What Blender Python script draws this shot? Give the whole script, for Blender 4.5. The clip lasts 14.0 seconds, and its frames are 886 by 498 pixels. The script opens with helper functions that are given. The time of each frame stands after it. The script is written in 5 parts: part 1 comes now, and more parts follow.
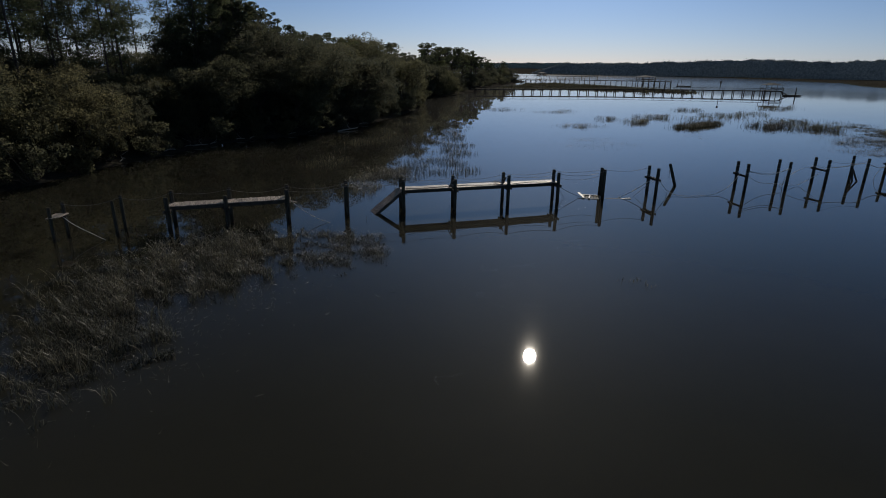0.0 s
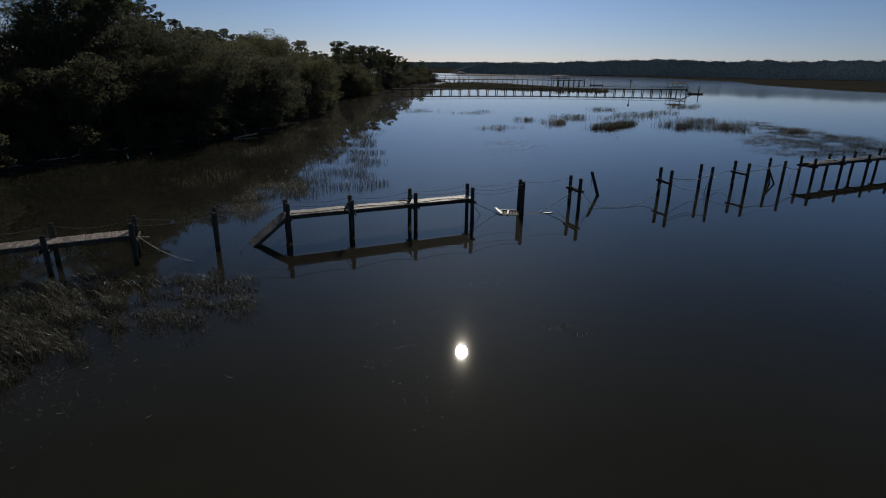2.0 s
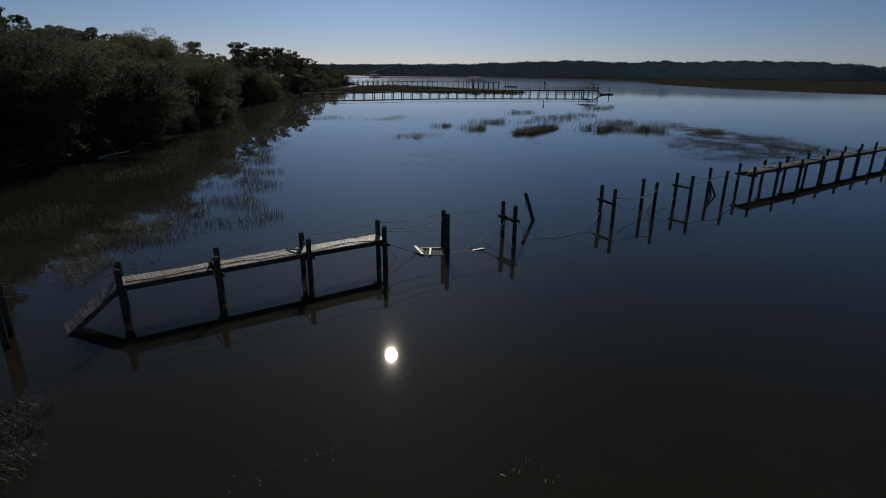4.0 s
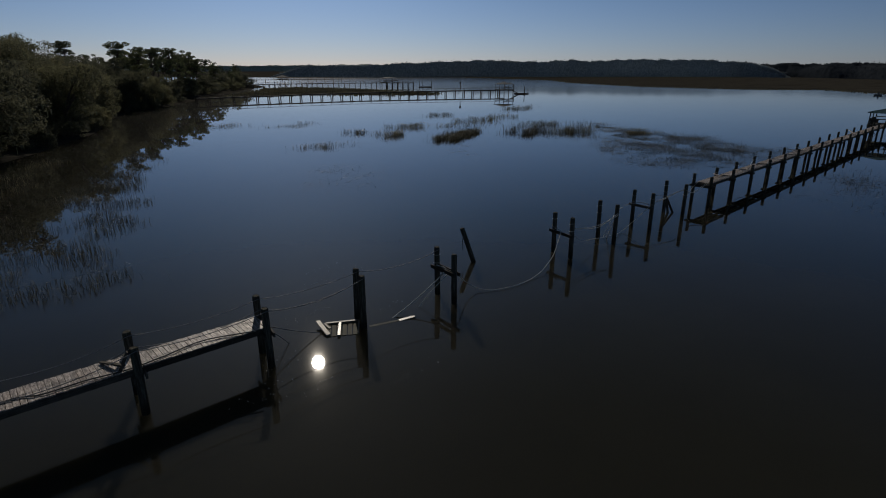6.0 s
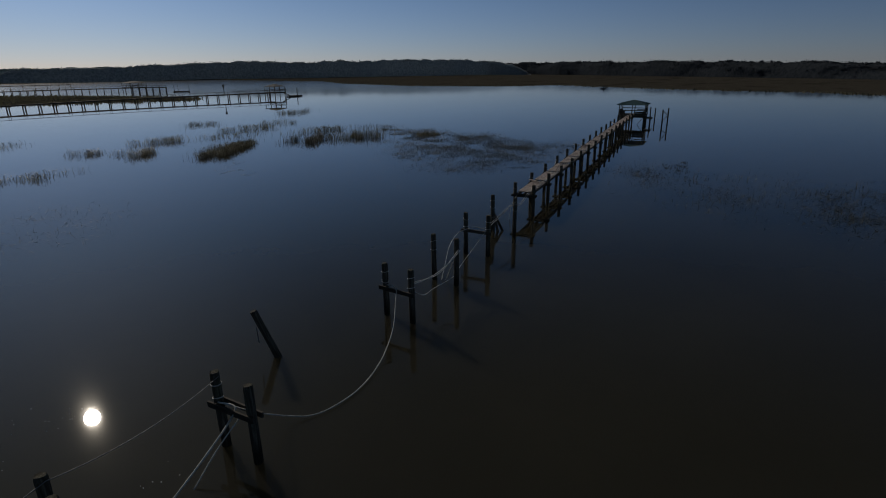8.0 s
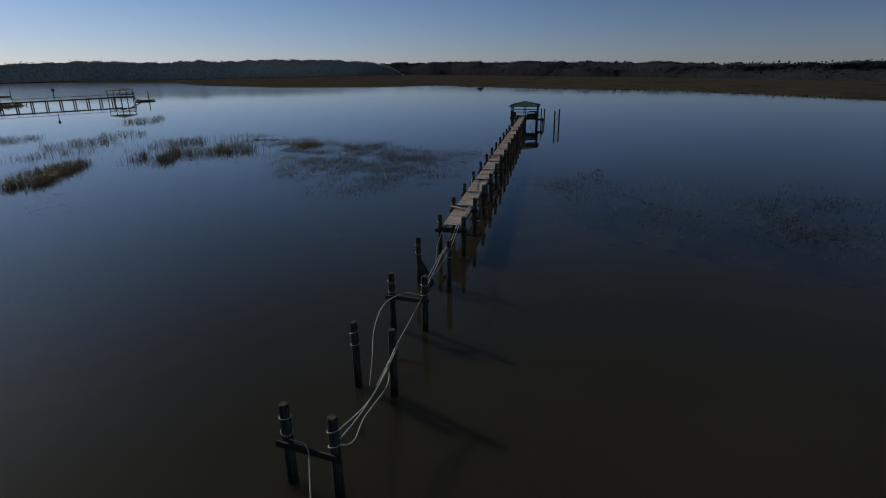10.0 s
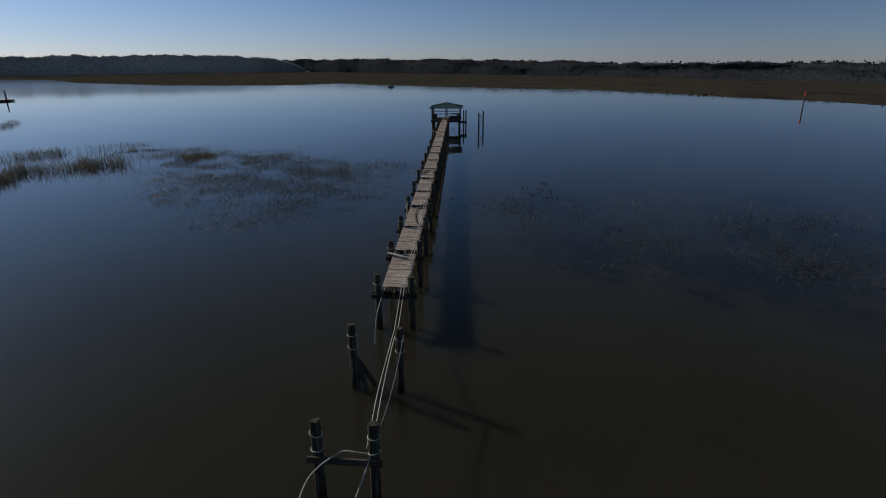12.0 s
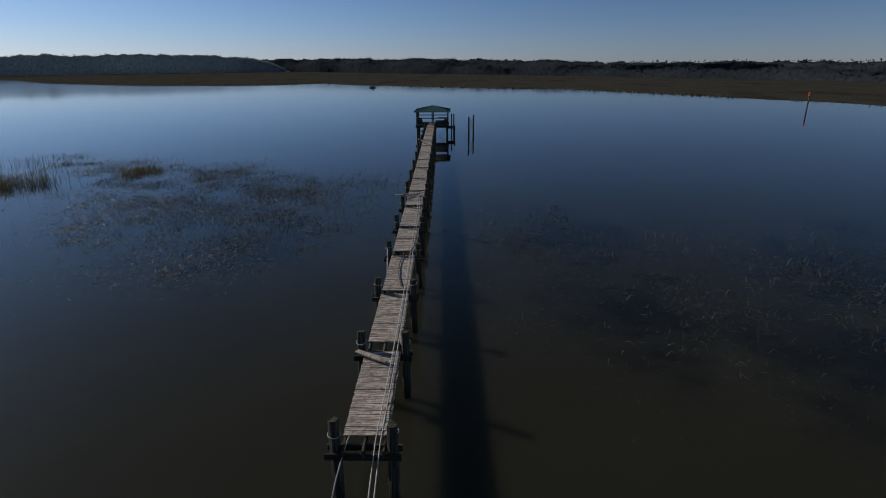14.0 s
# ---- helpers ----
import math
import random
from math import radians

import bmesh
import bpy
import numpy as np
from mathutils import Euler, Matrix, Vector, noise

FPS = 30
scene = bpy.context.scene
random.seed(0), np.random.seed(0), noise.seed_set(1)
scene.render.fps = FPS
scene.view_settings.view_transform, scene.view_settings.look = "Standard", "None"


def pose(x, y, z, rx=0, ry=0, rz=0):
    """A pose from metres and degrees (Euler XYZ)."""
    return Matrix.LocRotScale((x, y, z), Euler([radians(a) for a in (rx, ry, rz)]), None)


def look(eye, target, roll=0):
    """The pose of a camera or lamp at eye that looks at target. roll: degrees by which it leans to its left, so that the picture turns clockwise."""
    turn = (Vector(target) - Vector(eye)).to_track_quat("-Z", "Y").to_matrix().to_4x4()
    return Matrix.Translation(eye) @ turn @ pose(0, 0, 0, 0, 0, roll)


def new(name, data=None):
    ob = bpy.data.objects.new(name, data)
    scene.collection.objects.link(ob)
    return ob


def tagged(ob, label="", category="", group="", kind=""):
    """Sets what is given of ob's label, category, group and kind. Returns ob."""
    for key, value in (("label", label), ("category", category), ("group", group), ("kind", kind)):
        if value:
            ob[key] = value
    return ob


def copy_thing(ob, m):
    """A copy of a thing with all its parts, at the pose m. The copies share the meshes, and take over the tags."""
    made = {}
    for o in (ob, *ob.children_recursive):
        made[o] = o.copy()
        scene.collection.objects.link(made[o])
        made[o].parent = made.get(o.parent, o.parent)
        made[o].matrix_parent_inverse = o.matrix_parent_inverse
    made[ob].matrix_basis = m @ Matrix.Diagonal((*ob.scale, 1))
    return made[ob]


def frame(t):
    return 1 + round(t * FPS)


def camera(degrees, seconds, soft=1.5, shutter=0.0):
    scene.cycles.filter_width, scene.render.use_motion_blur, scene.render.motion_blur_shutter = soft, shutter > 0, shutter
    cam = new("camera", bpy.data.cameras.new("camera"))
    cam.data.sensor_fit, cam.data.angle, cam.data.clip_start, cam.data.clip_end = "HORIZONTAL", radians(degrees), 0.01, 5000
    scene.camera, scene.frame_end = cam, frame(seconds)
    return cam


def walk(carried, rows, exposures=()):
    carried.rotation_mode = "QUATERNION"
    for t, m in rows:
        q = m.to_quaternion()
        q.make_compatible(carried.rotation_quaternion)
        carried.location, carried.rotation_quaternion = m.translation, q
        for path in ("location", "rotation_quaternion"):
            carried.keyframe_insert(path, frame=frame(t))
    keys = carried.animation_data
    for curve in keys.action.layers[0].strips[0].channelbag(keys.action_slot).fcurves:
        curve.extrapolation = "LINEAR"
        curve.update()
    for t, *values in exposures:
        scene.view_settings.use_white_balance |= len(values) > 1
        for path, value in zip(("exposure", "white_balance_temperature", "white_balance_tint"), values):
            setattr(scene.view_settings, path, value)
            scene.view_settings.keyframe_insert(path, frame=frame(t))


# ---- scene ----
# ---------------------------------------------------------------- camera
cam = camera(78.46, 14.0, soft=1.0)
# seconds, x, y, z, yaw, pitch, roll
ROWS = [
    (0.0, -1.43, -0.41, 9.21, -16.78, -18.79, -0.90),
    (0.5, -0.50, 0.53, 9.23, -16.85, -18.84, -0.98),
    (1.0, 0.28, 1.75, 9.25, -17.06, -18.83, -1.00),
    (1.5, 1.03, 2.94, 9.26, -19.11, -18.79, -0.96),
    (2.0, 1.83, 4.30, 9.27, -24.75, -18.74, -0.96),
    (2.5, 2.73, 5.78, 9.32, -27.70, -18.61, -0.87),
    (3.0, 3.71, 7.37, 9.36, -29.46, -18.53, -0.75),
    (5.5, 9.62, 16.09, 9.42, -39.53, -18.36, -0.35),
    (6.0, 10.99, 17.76, 9.41, -42.01, -18.35, -0.13),
    (6.5, 12.43, 19.42, 9.38, -46.51, -18.36, 0.05),
    (7.0, 13.93, 21.05, 9.35, -52.33, -18.39, 0.25),
    (7.5, 15.58, 22.60, 9.33, -58.88, -18.39, 0.40),
    (8.0, 17.27, 24.07, 9.30, -64.94, -18.36, 0.52),
    (8.5, 19.02, 25.39, 9.29, -68.46, -18.33, 0.66),
    (9.0, 20.88, 26.61, 9.28, -71.57, -18.33, 0.75),
    (11.5, 30.70, 30.91, 9.43, -85.38, -18.70, 0.25),
    (12.0, 32.79, 31.34, 9.42, -87.08, -18.76, 0.22),
    (12.5, 34.94, 31.70, 9.40, -88.09, -18.79, 0.20),
    (13.0, 37.13, 31.95, 9.34, -88.60, -18.81, 0.20),
    (13.5, 39.28, 32.10, 9.32, -88.74, -18.80, 0.24),
    (14.0, 41.47, 32.16, 9.30, -88.82, -18.79, 0.25),
]
walk(cam, [(t, pose(x, y, z, 90 + pitch, roll, yaw)) for t, x, y, z, yaw, pitch, roll in ROWS],
     [(0.0, -0.58, 6380, 10), (1.5, -0.66, 6390, 10), (3.0, -0.82, 6390, 10), (5.5, -0.93, 6430, 10), (7.5, -1.0, 6560, 10), (9.0, -0.7, 6580, 10), (11.5, -0.3, 6590, 10), (12.5, -0.21, 6510, 10), (14.0, -0.18, 6200, 8)])

# ---------------------------------------------------------------- sky, sun, exposure
SUN_EL, SUN_AZ = 29.4, 27.5          # azimuth from +y towards +x
sd = Vector((math.sin(radians(SUN_AZ)) * math.cos(radians(SUN_EL)), math.cos(radians(SUN_AZ)) * math.cos(radians(SUN_EL)), math.sin(radians(SUN_EL))))
world = bpy.data.worlds.new("sky")
scene.world = world
world.use_nodes = True
wn = world.node_tree
sky = wn.nodes.new("ShaderNodeTexSky")
sky.sky_type = "NISHITA"
sky.sun_disc = False
sky.sun_elevation, sky.sun_rotation = radians(SUN_EL), radians(SUN_AZ)
sky.altitude, sky.air_density, sky.dust_density, sky.ozone_density = 1200.0, 1.0, 0.3, 3.0
tint = wn.nodes.new("ShaderNodeMixRGB")
tint.blend_type = "MULTIPLY"
tint.inputs[0].default_value = 1.0
rise = wn.nodes.new("ShaderNodeSeparateXYZ")
way = wn.nodes.new("ShaderNodeTexCoord").outputs["Generated"]
wn.links.new(way, rise.inputs["Vector"])
clear = wn.nodes.new("ShaderNodeValToRGB")          # the blue of a dry winter sky, paler and cooler at the horizon
clear.color_ramp.elements[0].position, clear.color_ramp.elements[0].color = 0.0, (0.78, 0.81, 1.08, 1.0)
clear.color_ramp.elements[1].position, clear.color_ramp.elements[1].color = 0.26, (0.63, 0.73, 0.81, 1.0)
top = clear.color_ramp.elements.new(0.55)
top.color = (0.58, 0.52, 0.4, 1.0)
facing = wn.nodes.new("ShaderNodeVectorMath")        # darkest at right angles to the sun
facing.operation = "DOT_PRODUCT"
facing.inputs[1].default_value = (math.sin(radians(SUN_AZ)), math.cos(radians(SUN_AZ)), 0.0)
wn.links.new(rise.outputs["Z"], clear.inputs["Fac"])
wn.links.new(clear.outputs["Color"], tint.inputs[2])
wn.links.new(sky.outputs["Color"], tint.inputs[1])
blue, away = wn.nodes.new("ShaderNodeMixRGB"), wn.nodes.new("ShaderNodeValToRGB")
blue.blend_type = "MULTIPLY"
blue.inputs[0].default_value = 1.0
away.color_ramp.elements[0].color, away.color_ramp.elements[1].color = (0.94, 0.985, 1.055, 1.0), (1.0, 1.0, 1.0, 1.0)
wn.links.new(tint.outputs["Color"], blue.inputs[1])
wn.links.new(away.outputs["Color"], blue.inputs[2])
wn.links.new(blue.outputs["Color"], wn.nodes["Background"].inputs["Color"])
wn.links.new(way, facing.inputs[0])
squared, fall = wn.nodes.new("ShaderNodeMath"), wn.nodes.new("ShaderNodeMath")
squared.operation, fall.operation = "MULTIPLY", "MULTIPLY_ADD"
fall.inputs[1].default_value, fall.inputs[2].default_value = 0.08 * 0.39, 0.08 * 0.7
wn.links.new(facing.outputs["Value"], squared.inputs[0])
wn.links.new(facing.outputs["Value"], squared.inputs[1])
wn.links.new(squared.outputs["Value"], fall.inputs[0])
wn.links.new(squared.outputs["Value"], away.inputs["Fac"])
# the bright aureole round the sun
near, glow, whole = wn.nodes.new("ShaderNodeVectorMath"), wn.nodes.new("ShaderNodeMath"), wn.nodes.new("ShaderNodeMath")
near.operation, glow.operation, whole.operation = "DOT_PRODUCT", "POWER", "MULTIPLY_ADD"
near.inputs[1].default_value = sd
glow.inputs[1].default_value, glow.use_clamp = 21.0, True
whole.inputs[1].default_value = 0.08 * 1.0
wn.links.new(way, near.inputs[0])
wn.links.new(near.outputs["Value"], glow.inputs[0])
wn.links.new(glow.outputs["Value"], whole.inputs[0])
wn.links.new(fall.outputs["Value"], whole.inputs[2])
wn.links.new(whole.outputs["Value"], wn.nodes["Background"].inputs["Strength"])

lamp = bpy.data.lights.new("sun", "SUN")
lamp.energy, lamp.angle, lamp.color = 3.2, radians(1.1), (1.0, 0.9, 0.76)
sun = new("sun", lamp)
sun.matrix_world = look(sd * 300, (0, 0, 0))

# ---------------------------------------------------------------- materials
def material(name, rough=0.8, metal=0.0, spec=0.5):
    m = bpy.data.materials.new(name)
    m.use_nodes = True
    b = m.node_tree.nodes["Principled BSDF"]
    b.inputs["Roughness"].default_value = rough
    b.inputs["Metallic"].default_value = metal
    b.inputs["Specular IOR Level"].default_value = spec
    return m, m.node_tree, b


def node(nt, kind, **values):
    n = nt.nodes.new(kind)
    for key, value in values.items():
        n.inputs[key.replace("_", " ")].default_value = value
    return n


def coords(nt, space, scale):
    tc, mp = nt.nodes.new("ShaderNodeTexCoord"), nt.nodes.new("ShaderNodeMapping")
    mp.inputs["Scale"].default_value = scale
    nt.links.new(tc.outputs[space], mp.inputs["Vector"])
    return mp.outputs["Vector"]


def noise_of(nt, vec, scale, detail=4.0, rough=0.6):
    n = node(nt, "ShaderNodeTexNoise", Scale=scale, Detail=detail, Roughness=rough)
    nt.links.new(vec, n.inputs["Vector"])
    return n.outputs["Fac"]


def ramp(nt, fac, stops):
    r = nt.nodes.new("ShaderNodeValToRGB")
    e = r.color_ramp.elements
    while len(e) < len(stops):
        e.new(0.5)
    for k, (p, c) in enumerate(stops):
        e[k].position, e[k].color = p, (*c, 1.0)
    nt.links.new(fac, r.inputs["Fac"])
    return r.outputs["Color"]


def mix(nt, kind, fac, a, b):
    m = nt.nodes.new("ShaderNodeMixRGB")
    m.blend_type = kind
    for k, v in ((0, fac), (1, a), (2, b)):
        if isinstance(v, (int, float)):
            m.inputs[k].default_value = v
        elif isinstance(v, tuple):
            m.inputs[k].default_value = (*v, 1.0)
        else:
            nt.links.new(v, m.inputs[k])
    return m.outputs["Color"]


def bump(nt, b, height, strength, distance):
    n = node(nt, "ShaderNodeBump", Strength=strength, Distance=distance)
    nt.links.new(height, n.inputs["Height"])
    nt.links.new(n.outputs["Normal"], b.inputs["Normal"])


def random_value(nt, piece="object"):
    if piece == "object":
        return nt.nodes.new("ShaderNodeObjectInfo").outputs["Random"]
    return nt.nodes.new("ShaderNodeNewGeometry").outputs["Random Per Island"]


def wood(name, dark, mid, light, rough=0.85, grain=(2.0, 40.0, 40.0), piece="object", worn=0.0, spec=0.28):
    """Weathered wood with grain along the local x axis."""
    m, nt, b = material(name, rough, spec=spec)
    v = coords(nt, "Object", grain)
    rnd = random_value(nt, piece)
    shift = nt.nodes.new("ShaderNodeVectorMath")
    shift.operation = "SCALE"
    shift.inputs[0].default_value = (37.0, 19.0, 53.0)
    nt.links.new(rnd, shift.inputs["Scale"])
    add = nt.nodes.new("ShaderNodeVectorMath")
    nt.links.new(v, add.inputs[0])
    nt.links.new(shift.outputs["Vector"], add.inputs[1])
    g = noise_of(nt, add.outputs["Vector"], 1.0, 6.0, 0.65)
    c = ramp(nt, g, [(0.28, dark), (0.5, mid), (0.72, light)])
    low, high = (0.72, 1.2) if worn else (0.45, 1.45)
    tone = ramp(nt, rnd, [(0.0, (low, low, low)), (0.3, (0.85, 0.83, 0.82)), (0.7, (1.06, 1.03, 1.0)), (1.0, (high, high * 0.96, high * 0.9))])
    c = mix(nt, "MULTIPLY", 1.0, c, tone)
    # stains run on from board to board
    place = nt.nodes.new("ShaderNodeNewGeometry").outputs["Position"]
    blotch = noise_of(nt, place, 4.5 if worn else 2.3, 5.0, 0.7)
    c = mix(nt, "MULTIPLY", 0.75 if worn else 0.55, c, ramp(nt, blotch, [(0.38, (0.34, 0.33, 0.31)), (0.54, (1.1, 1.1, 1.1))]))
    if worn:
        spot = nt.nodes.new("ShaderNodeVectorMath")
        nt.links.new(coords(nt, "Object", (15.0, 2.4, 15.0)), spot.inputs[0])
        nt.links.new(shift.outputs["Vector"], spot.inputs[1])
        scuff = noise_of(nt, spot.outputs["Vector"], 1.6, 5.0, 0.7)
        c = mix(nt, "MIX", ramp(nt, scuff, [(0.42, (worn, worn, worn)), (0.5, (0, 0, 0))]), c, dark)
        c = mix(nt, "MIX", ramp(nt, scuff, [(0.53, (0, 0, 0)), (0.6, (worn, worn, worn))]), c, tuple(min(x * 1.25, 0.8) for x in light))
    nt.links.new(c, b.inputs["Base Color"])
    bump(nt, b, g, 0.5, 0.01)
    return m


M_PLANK = wood("weathered_plank", (0.13, 0.108, 0.097), (0.4, 0.345, 0.315), (0.56, 0.5, 0.46), rough=0.55, grain=(26.0, 2.0, 26.0), worn=0.6, spec=0.4)
M_BEAM = wood("dark_beam", (0.035, 0.03, 0.026), (0.085, 0.075, 0.062), (0.15, 0.135, 0.115), grain=(2.0, 24.0, 24.0))
M_FARWOOD = wood("grey_dock_wood", (0.03, 0.028, 0.025), (0.06, 0.055, 0.05), (0.1, 0.092, 0.082), grain=(1.0, 8.0, 8.0))
M_WETBOARD = wood("wet_broken_board", (0.1, 0.085, 0.07), (0.22, 0.195, 0.16), (0.4, 0.365, 0.31), rough=0.33, grain=(2.0, 24.0, 24.0))


M_JOIST = wood("wet_joist", (0.05, 0.042, 0.033), (0.1, 0.085, 0.068), (0.17, 0.15, 0.12), rough=0.5, grain=(2.0, 24.0, 24.0))
M_DROWNED = wood("drowned_board", (0.02, 0.022, 0.013), (0.045, 0.048, 0.03), (0.075, 0.078, 0.052), rough=0.75, grain=(2.0, 24.0, 24.0))


def pile_material():
    """Old round piling: split grey wood, algae-green near the top, black wet band at the water."""
    m, nt, b = material("old_piling", 0.9, spec=0.12)
    v = coords(nt, "Object", (22.0, 22.0, 1.6))
    g = noise_of(nt, v, 1.0, 6.0, 0.65)
    c = ramp(nt, g, [(0.3, (0.016, 0.0145, 0.0125)), (0.5, (0.06, 0.055, 0.045)), (0.7, (0.17, 0.16, 0.13))])
    tc = nt.nodes.new("ShaderNodeTexCoord")
    sep = nt.nodes.new("ShaderNodeSeparateXYZ")
    nt.links.new(tc.outputs["Object"], sep.inputs["Vector"])
    rise = nt.nodes.new("ShaderNodeMapRange")
    rise.inputs["From Min"].default_value, rise.inputs["From Max"].default_value = -2.4, -1.1
    nt.links.new(sep.outputs["Z"], rise.inputs["Value"])
    edge = nt.nodes.new("ShaderNodeMath")
    edge.operation = "MULTIPLY_ADD"
    edge.inputs[1].default_value, edge.inputs[2].default_value = 0.7, -0.35
    nt.links.new(noise_of(nt, coords(nt, "Object", (3, 3, 1)), 2.0), edge.inputs[0])
    tide = nt.nodes.new("ShaderNodeMath")
    tide.operation = "ADD"
    nt.links.new(rise.outputs["Result"], tide.inputs[0])
    nt.links.new(edge.outputs["Value"], tide.inputs[1])
    c = mix(nt, "MULTIPLY", 1.0, c, ramp(nt, tide.outputs["Value"], [(0.3, (0.35, 0.33, 0.3)), (0.6, (1.0, 1.0, 1.0))]))
    algae = noise_of(nt, coords(nt, "Object", (1, 1, 0.6)), 4.0)
    c = mix(nt, "MIX", ramp(nt, algae, [(0.5, (0, 0, 0)), (0.75, (0.35, 0.35, 0.35))]), c, (0.07, 0.09, 0.05))
    nt.links.new(c, b.inputs["Base Color"])
    bump(nt, b, g, 0.8, 0.02)
    return m


M_PILE = pile_material()


def scaled(nt, value, k):
    n = nt.nodes.new("ShaderNodeMath")
    n.operation = "MULTIPLY"
    n.inputs[1].default_value = k
    nt.links.new(value, n.inputs[0])
    return n.outputs["Value"]


# beds of drowned grass: middle x, y, half width, half depth
DROWNED = [(78, 50, 15, 10), (88, 61, 8, 7), (70, 43, 8, 5), (71, 25.5, 8, 5), (73, 9, 3, 6), (65, 12, 10, 9), (57, 18, 7, 7), (61, 25, 7, 4)]


def water_material():
    """Calm turbid tidal water: a dark silty body under a smooth surface with faint ripples."""
    m, nt, b = material("tidal_water", 0.015, spec=0.42)
    b.inputs["IOR"].default_value = 1.333
    b.subsurface_method = "BURLEY"
    b.inputs["Subsurface Weight"].default_value = 1.0
    b.inputs["Subsurface Radius"].default_value = (1.0, 0.95, 0.7)
    b.inputs["Subsurface Scale"].default_value = 1.3
    b.inputs["Coat Weight"].default_value = 0.02        # fine unresolved ripples spread the sun's light
    b.inputs["Coat Roughness"].default_value = 0.55
    b.inputs["Coat IOR"].default_value = 1.4
    v = coords(nt, "Object", (1, 1, 1))
    silt = noise_of(nt, v, 0.06, 6.0, 0.65)
    c = ramp(nt, silt, [(0.3, (0.0205, 0.0193, 0.0136)), (0.55, (0.0252, 0.0239, 0.0169)), (0.8, (0.0313, 0.0297, 0.0213))])
    # beds of grass under the surface show through as ragged dark patches
    beds = None
    for x, y, rx, ry in DROWNED:
        off, size = nt.nodes.new("ShaderNodeVectorMath"), nt.nodes.new("ShaderNodeVectorMath")
        off.operation, size.operation = "MULTIPLY_ADD", "LENGTH"
        off.inputs[1].default_value, off.inputs[2].default_value = (1 / rx, 1 / ry, 0.0), (-x / rx, -y / ry, 0.0)
        nt.links.new(v, off.inputs[0])
        nt.links.new(off.outputs["Vector"], size.inputs[0])
        if beds is None:
            beds = size.outputs["Value"]
        else:
            least = nt.nodes.new("ShaderNodeMath")
            least.operation = "MINIMUM"
            nt.links.new(beds, least.inputs[0])
            nt.links.new(size.outputs["Value"], least.inputs[1])
            beds = least.outputs["Value"]
    ragged = nt.nodes.new("ShaderNodeMath")
    ragged.operation = "MULTIPLY_ADD"
    ragged.inputs[1].default_value = 2.6
    nt.links.new(noise_of(nt, coords(nt, "Object", (1.0, 0.7, 1)), 0.42, 7.0, 0.68), ragged.inputs[0])
    nt.links.new(beds, ragged.inputs[2])
    c = mix(nt, "MULTIPLY", 1.0, c, ramp(nt, scaled(nt, ragged.outputs["Value"], 1 / 3), [(0.5, (0.42, 0.45, 0.5)), (0.7, (1.0, 1.0, 1.0))]))
    nt.links.new(c, b.inputs["Base Color"])
    fine = noise_of(nt, coords(nt, "Object", (0.8, 1.6, 1)), 1.3, 3.0, 0.5)
    broad = noise_of(nt, v, 0.09, 2.0, 0.5)
    wave = nt.nodes.new("ShaderNodeMath")
    wave.operation = "MULTIPLY"
    nt.links.new(fine, wave.inputs[0])
    nt.links.new(broad, wave.inputs[1])
    bump(nt, b, wave.outputs["Value"], 0.006, 0.05)
    # the open channel is ruffled by wind, the creek is glassy
    far = nt.nodes.new("ShaderNodeVectorMath")
    far.operation = "DISTANCE"
    nt.links.new(v, far.inputs[0])
    far.inputs[1].default_value = (40.0, 40.0, 0.0)
    ruffle = nt.nodes.new("ShaderNodeMapRange")
    for key, value in (("From Min", 120.0), ("From Max", 330.0), ("To Min", 0.015), ("To Max", 0.13)):
        ruffle.inputs[key].default_value = value
    nt.links.new(far.outputs["Value"], ruffle.inputs["Value"])
    nt.links.new(ruffle.outputs["Result"], b.inputs["Roughness"])
    # a weak broad gloss, added to give the sun's image a camera's soft bloom
    soft = node(nt, "ShaderNodeBsdfGlossy", Roughness=0.11)
    soft.inputs["Color"].default_value = (1.0, 0.98, 0.92, 1.0)
    both = nt.nodes.new("ShaderNodeMixShader")
    both.inputs["Fac"].default_value = 0.00025
    nt.links.new(b.outputs["BSDF"], both.inputs[1])
    nt.links.new(soft.outputs["BSDF"], both.inputs[2])
    nt.links.new(both.outputs["Shader"], nt.nodes["Material Output"].inputs["Surface"])
    return m


M_WATER = water_material()


def ground_material():
    m, nt, b = material("marsh_ground", 1.0, spec=0.0)
    v = coords(nt, "Object", (1, 1, 1))
    big, small = noise_of(nt, coords(nt, "Object", (0.6, 1.4, 1)), 0.035, 6.0, 0.7), noise_of(nt, v, 1.7, 5.0)
    c = ramp(nt, big, [(0.34, (0.034, 0.032, 0.028)), (0.5, (0.066, 0.061, 0.051)), (0.64, (0.05, 0.048, 0.041))])
    c = mix(nt, "MULTIPLY", 0.8, c, ramp(nt, small, [(0.25, (0.4, 0.4, 0.4)), (0.7, (1.2, 1.2, 1.2))]))
    nt.links.new(c, b.inputs["Base Color"])
    bump(nt, b, small, 0.8, 0.15)
    return m


M_GROUND = ground_material()


